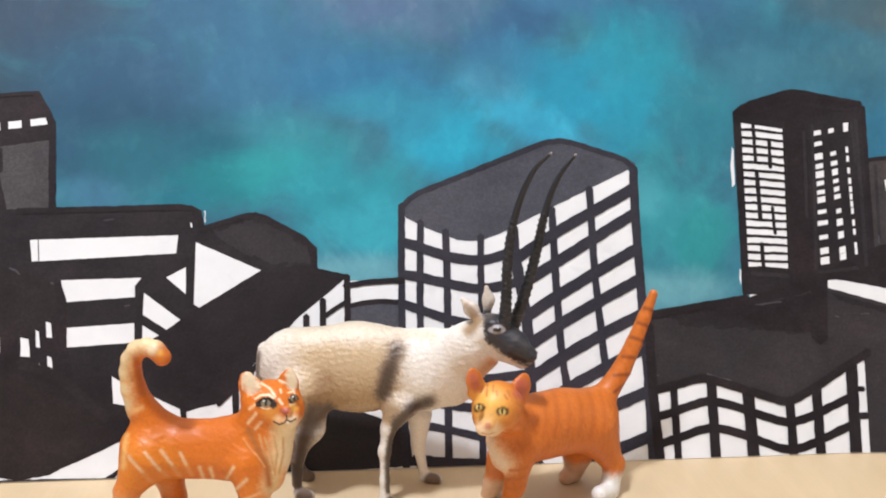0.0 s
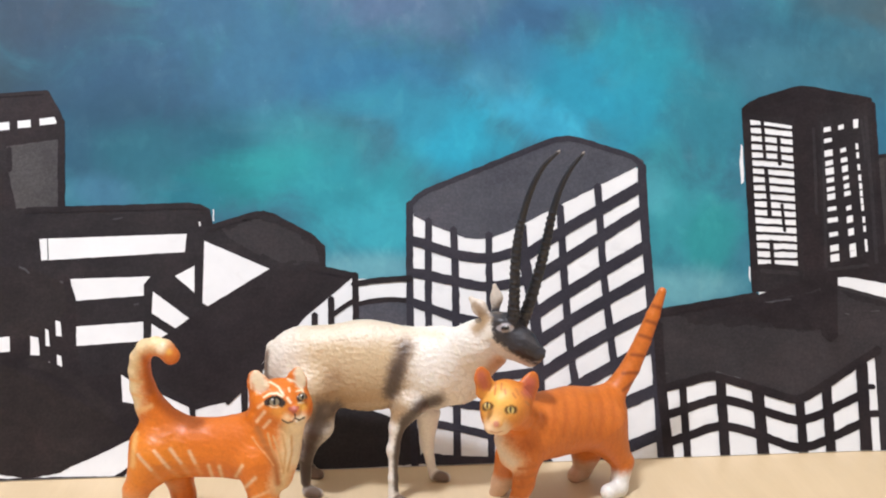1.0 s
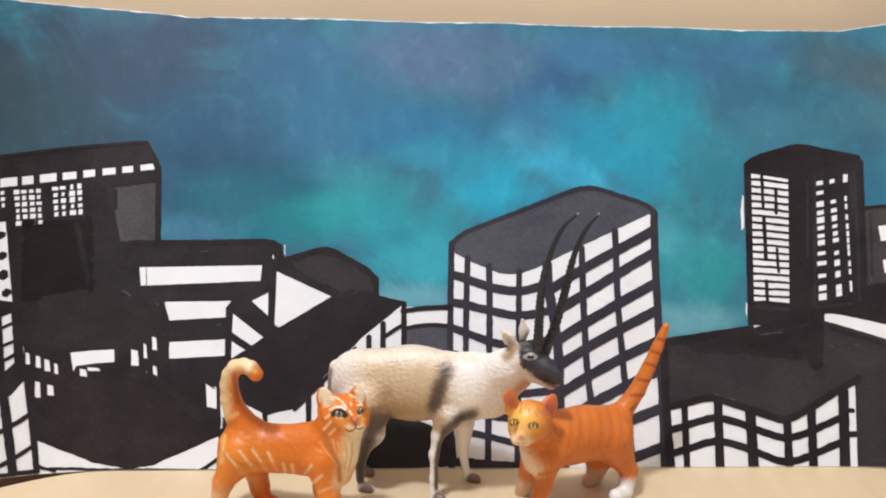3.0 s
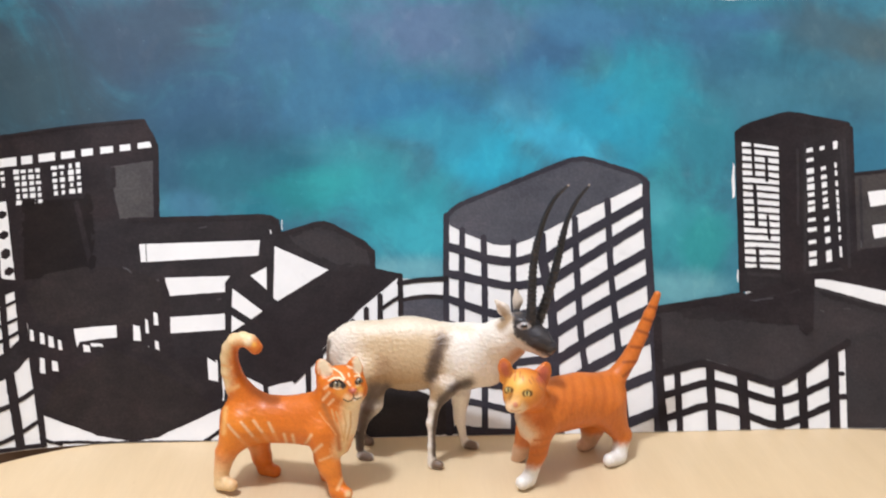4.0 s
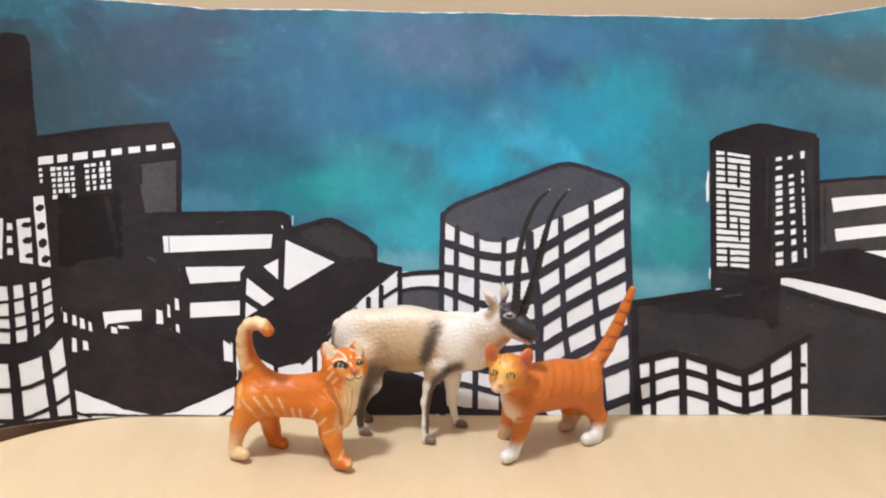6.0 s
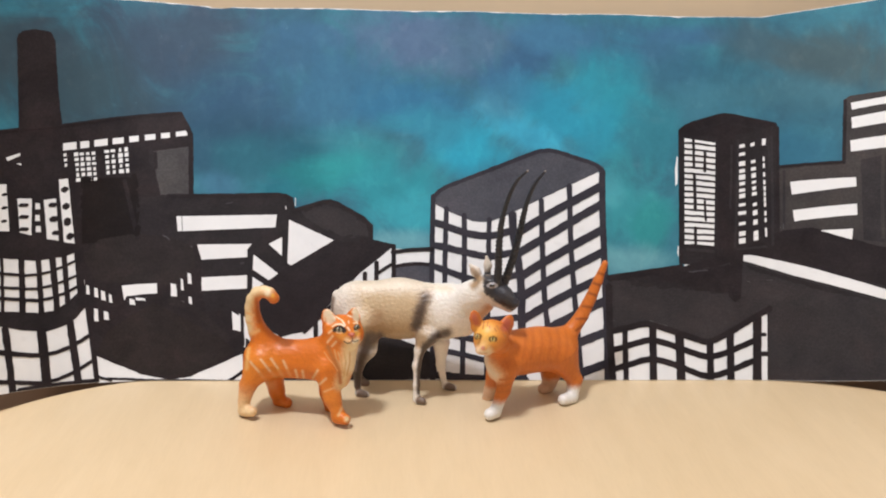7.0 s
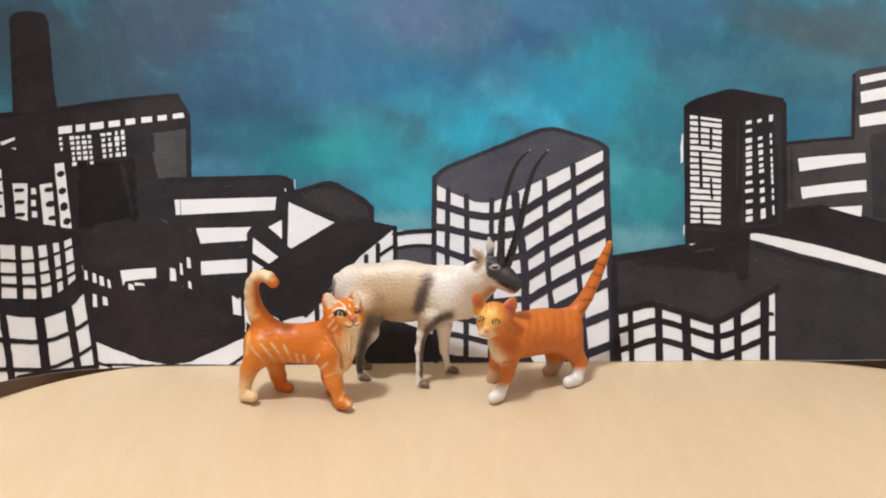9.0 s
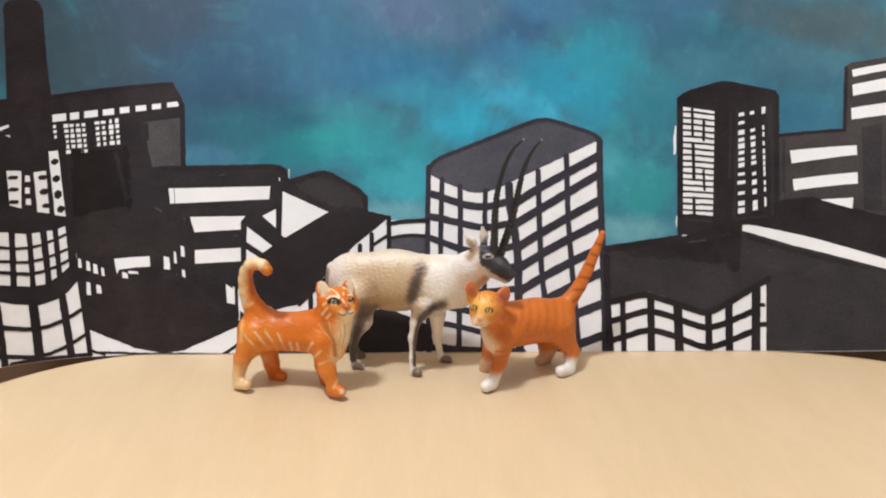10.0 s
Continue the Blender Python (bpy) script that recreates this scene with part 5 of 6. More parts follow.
def tabby_cat_paint(p):
    x, y, z = p.p.T
    p.wash(0.2 * p.ease(p.rough, 0.0, 0.8), (0.42, 0.09, 0.010))
    p.wash(0.5 * p.ease(z + p.rough * 2, 33, 40) * p.ease(x, 8, 14) * (1 - p.ease(x, 40, 46)), (0.54, 0.125, 0.014))
    p.wash(0.55 * (1 - p.ease(np.hypot(x - 10, (z - 29) * 1.1) + 2 * p.rough, 7, 17)) * (1 - p.ease(y, 0, 4)), (0.72, 0.235, 0.016))
    p.wash(0.45 * (1 - p.ease(np.hypot(x - 49, (z - 17) * 0.6) + p.rough, 3, 9)) * (1 - p.ease(y, -2, 3)), (0.74, 0.26, 0.04))
    near = (1 - p.ease(y, 1.5, 4.5)) * (1 - p.ease(x, 11, 20))
    p.wash(0.95 * near * (1 - p.ease(z + 1.6 * p.rough + 0.30 * np.maximum(0, x), 5, 25)), (0.80, 0.58, 0.32))
    p.line(((0.4, -3.0, 37.7), (-0.7, -3.0, 25.6)), 1.36, (0.78, 0.40, 0.12), 1)
    p.line(((57.7, -8.0, 44.0), (56.0, -8.0, 33.8), (53.7, -8.0, 23.9)), 4.20, CREAM, 1)
    p.line(((60.7, -5.0, 45.2), (58.2, -5.0, 32.5)), 3.43, IVORY, 0.9)
    p.line(((51.7, -8.0, 42.3), (53.3, -8.0, 37.2), (54.9, -8.0, 29.9)), 0.47, (0.64, 0.36, 0.15), 1)
    p.line(((55.0, -8.0, 43.1), (56.0, -8.0, 36.9), (54.9, -8.0, 28.7)), 0.47, (0.64, 0.36, 0.15), 1)
    p.line(((58.2, -8.0, 42.9), (58.2, -8.0, 36.6), (56.5, -8.0, 29.5)), 0.47, (0.64, 0.36, 0.15), 1)
    p.line(((49.8, -8.0, 43.2), (51.1, -8.0, 37.0), (53.2, -8.0, 30.6)), 0.47, (0.64, 0.36, 0.15), 1)
    p.line(((46.3, -8.0, 44.6), (48.9, -8.0, 38.5), (52.2, -8.0, 31.3), (52.9, -8.0, 24.7)), 1.45, (0.44, 0.14, 0.03), 1)
    p.line(((44.6, -9.0, 42.0), (46.5, -9.0, 39.0), (49.2, -9.0, 35.9), (51.9, -9.0, 31.8)), 0.34, (0.68, 0.30, 0.11), 1)
    p.line(((2.4, -9.0, 52.1), (2.1, -9.0, 56.4), (2.4, -9.0, 64.3), (5.2, -9.0, 71.9), (11.1, -9.0, 75.4), (14.6, -9.0, 74.6)), 3.99, (0.80, 0.60, 0.34), 0.9)
    # shade down the tail's inner side, painted in as dark brown
    p.line(((7.9, -8.0, 67.8), (8.4, -8.0, 56.5)), 1.32, (0.46, 0.12, 0.025), 1)
    p.dab((20.4, -14.0, 71.7), 3.09, ORANGE, 0.8)
    # yellow highlight painted on top of the tail tip
    p.dab((18.8, -14.0, 73.2), 1.29, YELLOW, 1)
    p.dab((16.1, -14.0, 74.1), 2.06, IVORY, 1)
    p.line(((-0.5, -3.0, 58.0), (4.0, -3.0, 57.0)), 0.59, (0.80, 0.46, 0.20), 1)
    p.line(((-0.7, -3.0, 52.8), (3.8, -3.0, 51.7)), 0.59, (0.80, 0.46, 0.20), 1)
    p.line(((1.7, -4.0, 46.1), (6.9, -4.0, 49.0)), 1.08, (0.76, 0.40, 0.15), 1)
    p.line(((4.1, -11.0, 33.7), (8.7, -11.0, 28.3), (13.0, -11.0, 22.6)), 0.95, (0.70, 0.27, 0.07), 1)
    p.line(((4.1, -11.0, 33.7), (8.7, -11.0, 28.3)), 0.62, (0.74, 0.46, 0.26), 0.9)
    p.line(((10.1, -11.0, 35.5), (14.9, -11.0, 29.3), (18.7, -11.0, 25.0)), 0.95, (0.70, 0.27, 0.07), 1)
    p.line(((10.1, -11.0, 35.5), (14.9, -11.0, 29.3)), 0.62, (0.74, 0.46, 0.26), 0.9)
    p.line(((15.7, -11.0, 36.6), (19.2, -11.0, 31.5), (21.8, -11.0, 26.8)), 0.95, (0.70, 0.27, 0.07), 1)
    p.line(((15.7, -11.0, 36.6), (19.2, -11.0, 31.5)), 0.62, (0.74, 0.46, 0.26), 0.9)
    p.line(((22.4, -11.0, 36.1), (24.2, -11.0, 32.0), (26.0, -11.0, 27.8)), 0.95, (0.70, 0.27, 0.07), 1)
    p.line(((22.4, -11.0, 36.1), (24.2, -11.0, 32.0)), 0.62, (0.74, 0.46, 0.26), 0.9)
    p.line(((29.1, -11.0, 31.3), (30.1, -11.0, 27.0)), 0.95, (0.70, 0.27, 0.07), 1)
    p.line(((29.1, -11.0, 31.3), (30.1, -11.0, 27.0)), 0.62, (0.74, 0.46, 0.26), 0.9)
    p.line(((33.0, -11.0, 31.1), (33.7, -11.0, 26.8)), 0.95, (0.70, 0.27, 0.07), 1)
    p.line(((33.0, -11.0, 31.1), (33.7, -11.0, 26.8)), 0.62, (0.74, 0.46, 0.26), 0.9)
    p.line(((41.3, -11.0, 32.0), (38.7, -11.0, 27.6)), 0.95, (0.70, 0.27, 0.07), 1)
    p.line(((41.3, -11.0, 32.0), (38.7, -11.0, 27.6)), 0.62, (0.74, 0.46, 0.26), 0.9)
    p.line(((45.8, -11.0, 27.8), (41.9, -11.0, 23.9)), 0.95, (0.70, 0.27, 0.07), 1)
    p.line(((45.8, -11.0, 27.8), (41.9, -11.0, 23.9)), 0.62, (0.74, 0.46, 0.26), 0.9)
    p.line(((44.6, -11.0, 20.1), (50.7, -11.0, 23.1)), 0.58, (0.76, 0.40, 0.18), 0.9)
    p.dab((57.1, -11.0, 5.2), 1.87, CREAM, 0.9)
    p.line(((59.2, -9.0, 21.5), (51.6, -9.0, 5.9)), 0.80, (0.76, 0.44, 0.20), 1)
    p.dab((53.7, -7.0, 51.1), 3.14, (0.74, 0.30, 0.05), 1)
    p.dab((61.5, -6.0, 53.1), 2.09, YELLOW, 1)
    p.dab((57.2, -6.0, 45.9), 3.42, CREAM, 1)
    p.dab((61.0, -6.0, 48.0), 2.89, IVORY, 1)
    p.dab((56.4, -7.0, 49.1), 1.83, (0.80, 0.52, 0.28), 1)
    p.dab((58.5, -6.0, 44.6), 2.37, IVORY, 1)
    p.line(((51.4, -8.0, 62.6), (54.0, -8.0, 60.9), (55.9, -8.0, 57.7)), 0.42, IVORY, 0.7)
    p.line(((57.3, -7.0, 63.8), (60.2, -7.0, 62.7), (62.1, -7.0, 60.3), (62.9, -7.0, 58.2)), 0.39, IVORY, 0.7)
    p.line(((57.8, -8.0, 60.6), (58.0, -8.0, 59.3)), 0.42, IVORY, 0.8)
    p.line(((57.5, -9.0, 57.1), (58.5, -9.0, 55.5)), 0.52, IVORY, 0.9)
    p.line(((47.6, -7.0, 59.2), (50.0, -7.0, 60.4)), 0.55, IVORY, 0.8)
    p.line(((46.4, -7.0, 52.1), (48.3, -7.0, 53.7)), 0.58, (0.80, 0.48, 0.26), 0.9)
    p.line(((45.8, -7.0, 47.0), (48.5, -7.0, 50.4)), 0.69, (0.80, 0.50, 0.28), 0.9)
    p.line(((48.2, -7.0, 44.9), (50.4, -7.0, 47.4)), 0.63, (0.80, 0.50, 0.28), 0.9)
    p.line(((48.9, -8.0, 56.5), (50.8, -8.0, 57.9), (53.5, -8.0, 58.3), (55.3, -8.0, 57.1)), 0.44, IVORY, 0.7)
    p.line(((49.7, -8.0, 53.7), (52.3, -8.0, 52.8), (55.6, -8.0, 53.5)), 0.2, IVORY, 0.7)
    p.line(((59.9, -6.0, 58.6), (62.1, -6.0, 59.4)), 0.39, IVORY, 0.7)
    p.line(((60.2, -6.0, 54.1), (62.3, -6.0, 54.6)), 0.26, IVORY, 0.7)
    p.line(((50.3, -8.2, 54.7), (51.9, -8.2, 55.8), (53.8, -8.2, 55.9), (55.2, -8.2, 54.7)), 1.42, (0.03, 0.015, 0.01), 0.3)
    p.dab((52.6, -8.2, 55.1), 1.72, (0.22, 0.18, 0.115), 0.25)
    p.line(((52.5, -8.2, 55.9), (52.5, -8.2, 54.4)), 0.55, INK, 0.4)
    # white dot: the eye's glint, put in as colour
    p.dab((51.9, -8.2, 55.9), 0.34, WHITE, 0.4)
    p.line(((49.7, -8.2, 55.2), (51.4, -8.2, 56.6), (53.5, -8.2, 56.8), (55.6, -8.2, 54.6)), 0.31, INK, 0.5)
    p.line(((60.9, -6.0, 55.7), (61.5, -6.0, 57.0), (62.4, -6.0, 56.9)), 1.25, (0.03, 0.015, 0.01), 0.3)
    p.dab((61.8, -6.0, 56.5), 1.30, (0.22, 0.18, 0.115), 0.25)
    p.line(((61.9, -6.0, 57.1), (61.9, -6.0, 55.9)), 0.45, INK, 0.4)
    # same painted glint in the far eye
    p.dab((61.4, -6.0, 57.1), 0.28, WHITE, 0.4)
    p.line(((58.0, -8.6, 53.1), (59.5, -8.6, 51.9), (60.8, -8.6, 53.7)), 0.68, (0.42, 0.095, 0.055), 0.4)
    p.dab((59.5, -8.6, 53.1), 1.14, (0.42, 0.10, 0.06), 0.5, gloss=0.5)
    p.line(((59.6, -8.0, 51.0), (59.6, -8.0, 49.6)), 0.28, INK, 0.5)
    p.line(((55.0, -8.0, 48.4), (56.9, -8.0, 47.5), (58.5, -8.0, 48.0), (59.6, -8.0, 49.4), (60.9, -8.0, 48.7), (62.8, -8.0, 49.9)), 0.30, (0.035, 0.015, 0.012), 0.6)
    p.dab((60.0, -8.0, 48.2), 0.42, WHITE, 0.5, gloss=0.2)
    p.line(((46.7, -4.0, 58.9), (45.4, -4.0, 62.1)), 2.76, (0.76, 0.62, 0.43), 0.5)
    p.line(((60.5, -2.0, 60.1), (60.0, -2.0, 63.7)), 2.10, (0.76, 0.62, 0.43), 0.5)
    p.line(((42.9, -3.0, 57.5), (42.9, -3.0, 62.1), (44.6, -3.0, 64.2)), 0.42, (0.82, 0.56, 0.38), 0.8)
    p.gloss = np.where(p.gloss > 0.2, 0.40, p.gloss)
    p.shine((52.4, -8.2, 55.2), 2.35, 0.13)
    p.shine((61.8, -6.0, 56.5), 1.57, 0.13)



def ginger_cat_shape():
    c = Clay((-26, -28, -1), (92, 26, 92), 0.36)
    c.limb((20.0, -1.0, 34.0), (35.0, -0.5, 32.8), 12.0, 12.2, 5, 1.0)
    c.limb((35.0, -0.5, 33.0), (48.6, 0.0, 32.2), 12.0, 11.7, 5, 0.88)
    c.limb((14.2, -1.5, 31.5), (22.8, 0.0, 32.4), 10.3, 11.6, 5, 1.02)
    c.limb((17.3, 1.0, 34.7), (3.8, -8.0, 44.0), 9.0, 6.5, 3, 1)
    c.limb((4.4, -4.0, 33.0), (5.4, -5.0, 26.3), 5.5, 5.0, 4, 1)
    c.egg((-3.9, -14.0, 52.1), (9.6, 9.2, 9.0), 1)
    c.egg((-8.6, -14.0, 47.6), (4.2, 4.7, 4.2), 3)
    c.egg((0.9, -15.0, 46.4), (5.9, 5.5, 4.6), 1.5)
    c.egg((-12.5, -18.0, 46.6), (2.6, 2.9, 2.3), 2)
    c.egg((-8.5, -18.0, 45.5), (2.6, 2.9, 2.3), 2)
    c.egg((-10.4, -18.0, 47.9), (2.9, 3.1, 2.6), 2)
    c.egg((-12.2, -20.6, 48.7), (1.2, 0.9, 0.9), 0.8)
    c.limb((-8.6, -17.0, 54.7), (-10.8, -19.0, 49.8), 2.1, 2.1, 3, 1)
    c.egg((-14.8, -18.4, 55.5), (1.5, 1.3, 1.4), 0.7)
    c.egg((-6.0, -20.0, 52.6), (1.6, 1.3, 1.4), 0.7)
    c.limb((-11.6, -12.0, 58.9), (-13.9, -13.0, 64.2), 4.2, 2.6, 1.2, 0.45)
    c.limb((-13.9, -13.0, 64.2), (-14.6, -13.0, 66.5), 2.6, 1.3, 1.2, 0.45)
    c.limb((5.0, -12.6, 53.8), (6.4, -13.6, 58.1), 5.0, 3.6, 1.2, 0.5)
    c.limb((6.4, -13.6, 58.1), (7.4, -13.6, 60.4), 3.6, 1.8, 1.2, 0.5)
    c.limb((-14.3, -15.4, 61.6), (-15.6, -15.2, 65.6), 2.3, 1.3, 0.6, 0.5, cut=True)
    c.limb((3.1, -16.8, 56.2), (4.6, -16.6, 59.8), 2.8, 1.4, 0.6, 0.5, cut=True)
    c.limb((53.1, -0.0, 35.2), (59.6, 0.0, 42.1), 6.9, 4.6, 3, 1)
    c.limb((59.6, 0.0, 42.1), (64.7, -1.0, 49.7), 4.5, 3.9, 0.7, 1)
    c.limb((64.7, -1.0, 49.7), (69.7, -2.0, 60.9), 3.9, 3.3, 0.7, 1)
    c.limb((69.7, -2.0, 60.9), (73.3, -3.0, 71.4), 3.3, 2.7, 0.7, 1)
    c.limb((73.3, -3.0, 71.4), (76.4, -4.0, 81.2), 2.7, 1.7, 0.7, 1)
    c.limb((11.0, -7.0, 28.5), (8.4, -9.0, 16.0), 7.0, 3.7, 3, 1)
    c.limb((8.4, -9.0, 16.0), (4.4, -10.0, 7.6), 3.7, 3.4, 2.5, 1)
    c.limb((2.9, -10.0, 3.9), (-1.6, -12.0, 4.1), 3.7, 3.3, 2, 1)
    c.limb((12.3, 6.0, 20.0), (12.6, 12.0, 6.4), 6.2, 3.8, 3, 1)
    c.limb((12.6, 12.0, 6.4), (11.6, 14.0, 0.6), 3.8, 3.2, 3, 1)
    c.limb((48.8, -4.0, 29.0), (57.0, -8.0, 13.1), 10.4, 4.2, 6, 1)
    c.limb((57.8, -8.0, 13.0), (55.6, -9.0, 5.0), 4.3, 3.8, 2, 1)
    c.limb((54.7, -10.0, 2.5), (47.7, -12.0, 3.7), 3.6, 3.3, 2, 1)
    c.limb((50.7, 6.0, 17.3), (51.2, 9.0, 5.1), 8.2, 4.5, 3, 1)
    c.limb((50.7, 10.0, 1.1), (46.3, 8.0, 2.4), 3.6, 3.3, 2, 1)
    c.relief(0.03, (1.5, 0.8, 0.7), 8, 24.0, 44.0, 0.07, (1.3, 0.8))
    return c


def ginger_cat_paint(p):
    x, y, z = p.p.T
    streak = np.sin(x * 1.9 + 1.4 * np.sin(z * 0.21) + y * 0.4) * np.sin(z * 0.33 + x * 0.8)
    p.wash(0.34 * p.ease(0.6 * p.rough + streak, -0.1, 1.0), DEEP_ORANGE)
    p.line(((18.8, -10.0, 52.0), (20.5, -10.0, 46.4), (20.9, -10.0, 39.8), (19.7, -10.0, 33.4)), 1.0, (0.53, 0.128, 0.014), 1)
    p.line(((24.1, -10.0, 51.0), (25.8, -10.0, 45.4), (26.3, -10.0, 38.7), (25.1, -10.0, 32.4)), 1.25, (0.51, 0.121, 0.013), 1)
    p.line(((29.9, -10.0, 50.0), (31.6, -10.0, 44.3), (32.1, -10.0, 37.6), (30.8, -10.0, 31.2)), 1.0, (0.53, 0.128, 0.014), 1)
    p.line(((35.6, -10.0, 49.0), (37.4, -10.0, 43.3), (37.9, -10.0, 36.5), (36.7, -10.0, 30.1)), 1.0, (0.53, 0.128, 0.014), 1)
    p.line(((41.5, -10.0, 47.9), (43.3, -10.0, 42.2), (43.9, -10.0, 35.4), (42.6, -10.0, 28.9)), 1.25, (0.51, 0.121, 0.013), 1)
    p.line(((47.1, -10.0, 46.9), (48.9, -10.0, 41.2), (49.5, -10.0, 34.3), (48.3, -10.0, 27.8)), 1.0, (0.53, 0.128, 0.014), 1)
    p.line(((60.4, -2.0, 40.9), (65.9, -2.0, 43.6)), 0.87, (0.30, 0.065, 0.010), 1)
    p.line(((60.1, -2.0, 48.4), (68.5, -2.0, 46.9)), 0.86, (0.30, 0.065, 0.010), 1)
    p.line(((64.1, -2.0, 55.7), (71.5, -2.0, 53.3)), 0.86, (0.30, 0.065, 0.010), 1)
    p.line(((67.7, -2.0, 63.4), (73.8, -2.0, 60.3)), 0.86, (0.30, 0.065, 0.010), 1)
    p.line(((70.7, -2.0, 69.0), (76.1, -2.0, 66.1)), 0.86, (0.30, 0.065, 0.010), 1)
    p.line(((73.5, -2.0, 74.7), (77.7, -2.0, 72.6)), 0.86, (0.30, 0.065, 0.010), 1)
    p.line(((-8.0, -12.0, 40.0), (-5.0, -12.0, 34.5), (-1.0, -11.0, 30.2), (3.6, -10.0, 25.6)), 4.6, (0.78, 0.46, 0.24), 1)
    p.line(((-8.0, -12.0, 39.0), (-5.6, -12.0, 34.0), (-2.0, -11.0, 29.8), (2.0, -10.0, 26.0)), 2.9, (0.80, 0.63, 0.47), 1)
    front = (1 - p.ease(z + p.rough, 7.6, 12.8))
    p.wash(front * (1 - p.ease(y, -1, 4)), WHITE)
    # far paws browned, their shade painted over the white
    p.wash(front * p.ease(y, -1, 4), (0.62, 0.38, 0.24))
    p.line(((4.4, -11.0, 23.6), (8.2, -11.0, 22.9), (12.4, -11.0, 23.3)), 0.70, (0.53, 0.14, 0.02), 1)
    p.line(((4.0, -11.0, 19.9), (7.8, -11.0, 19.2), (12.0, -11.0, 19.6)), 0.71, (0.53, 0.14, 0.02), 1)
    p.line(((3.6, -11.0, 16.3), (7.4, -11.0, 15.6), (11.6, -11.0, 16.0)), 0.71, (0.53, 0.14, 0.02), 1)
    p.dab((-9.8, -18.0, 54.2), 10.2, (0.76, 0.335, 0.055), 1)
    p.dab((-10.4, -18.0, 56.2), 7.2, (0.86, 0.47, 0.10), 1)
    p.dab((-11.5, -19.0, 49.9), 4.14, (0.80, 0.47, 0.17), 1)
    p.dab((-14.4, -19.0, 47.1), 3.3, (0.81, 0.58, 0.36), 1)
    p.dab((-8.2, -19.0, 45.3), 3.4, (0.81, 0.60, 0.38), 1)
    p.dab((-11.2, -19.0, 44.5), 2.34, (0.82, 0.60, 0.42), 1)
    p.line(((-13.6, -18.0, 63.3), (-14.1, -18.0, 61.1)), 0.44, (0.50, 0.17, 0.04), 1)
    p.line(((-11.5, -18.0, 63.5), (-11.6, -18.0, 59.0)), 0.44, (0.50, 0.17, 0.04), 1)
    p.line(((-9.0, -18.0, 62.7), (-8.9, -18.0, 60.2)), 0.44, (0.50, 0.17, 0.04), 1)
    p.line(((-7.4, -18.0, 59.9), (-7.0, -18.0, 58.2)), 0.44, (0.50, 0.17, 0.04), 1)
    p.line(((-2.7, -18.0, 59.1), (-1.4, -18.0, 56.6)), 0.44, (0.50, 0.17, 0.04), 1)
    p.line(((-0.2, -18.0, 57.5), (1.5, -18.0, 55.0)), 0.44, (0.50, 0.17, 0.04), 1)
    p.line(((1.9, -18.0, 53.2), (3.2, -18.0, 51.8)), 0.45, (0.50, 0.17, 0.04), 1)
    p.line(((-3.9, -18.0, 57.6), (-2.6, -18.0, 55.7)), 0.44, (0.50, 0.17, 0.04), 1)
    p.line(((-14.1, -15.0, 61.7), (-15.4, -15.0, 65.5)), 2.07, (0.52, 0.13, 0.07), 0.8)
    p.line(((4.0, -16.0, 56.0), (5.0, -16.0, 59.5)), 2.51, (0.50, 0.11, 0.06), 0.8)
    p.line(((-16.5, -19.3, 55.7), (-15.4, -19.3, 56.0), (-14.3, -19.3, 55.5)), 1.4, (0.11, 0.052, 0.018), 0.4)
    p.dab((-15.4, -19.3, 55.7), 1.22, (0.74, 0.55, 0.19), 0.3, gloss=0.25)
    p.line(((-15.4, -19.3, 56.7), (-15.3, -19.3, 55.1)), 0.42, INK, 0.4, 5.0)
    p.line(((-7.8, -21.0, 53.3), (-6.6, -21.0, 53.5), (-5.4, -21.0, 52.9)), 1.45, (0.11, 0.052, 0.018), 0.4)
    p.dab((-6.6, -21.0, 53.0), 1.26, (0.74, 0.55, 0.19), 0.3, gloss=0.25)
    p.line(((-6.7, -21.0, 54.0), (-6.6, -21.0, 52.4)), 0.42, INK, 0.4, 5.0)
    p.dab((-12.5, -21.0, 49.0), 1.25, (0.62, 0.24, 0.15), 0.5, gloss=0.25)
    p.line(((-14.3, -20.0, 46.4), (-11.8, -20.0, 45.0), (-9.1, -20.0, 45.3)), 0.21, (0.52, 0.24, 0.13), 0.9)
    p.gloss = np.where(p.gloss > 0.2, 0.46, p.gloss)
    p.shine((-15.4, -19.3, 55.9), 1.93, 0.13)
    p.shine((-6.6, -21.0, 53.2), 1.94, 0.13)



def horn(c, *pts):
    """A long ringed horn along a smooth curve, thinning to its tip."""
    pts = [Vector(p) for p in pts]
    ext, line = [2 * pts[0] - pts[1]] + pts + [2 * pts[-1] - pts[-2]], []
    for a, b, d, e in zip(ext, ext[1:], ext[2:], ext[3:]):
        for k in range(12):
            u = k / 12
            line.append(0.5 * (2 * b + (d - a) * u + (2 * a - 5 * b + 4 * d - e) * u * u + (3 * b - a - 3 * d + e) * u ** 3))
    line.append(pts[-1])
    n, gone = len(line) - 1, 0.0
    for i in range(n):
        ra, rb = (0.38 + 1.75 * (1 - k / n) ** 0.75 for k in (i, i + 1))
        c.limb(line[i], line[i + 1], ra, rb, 0.5, 1)
        gone += (line[i + 1] - line[i]).length
        if gone > 1.8 and i < 0.66 * n:
            gone = 0.0
            c.disc(line[i], (line[i + 1] - line[i]).normalized(), ra + 0.50, 0.36, 0.12)


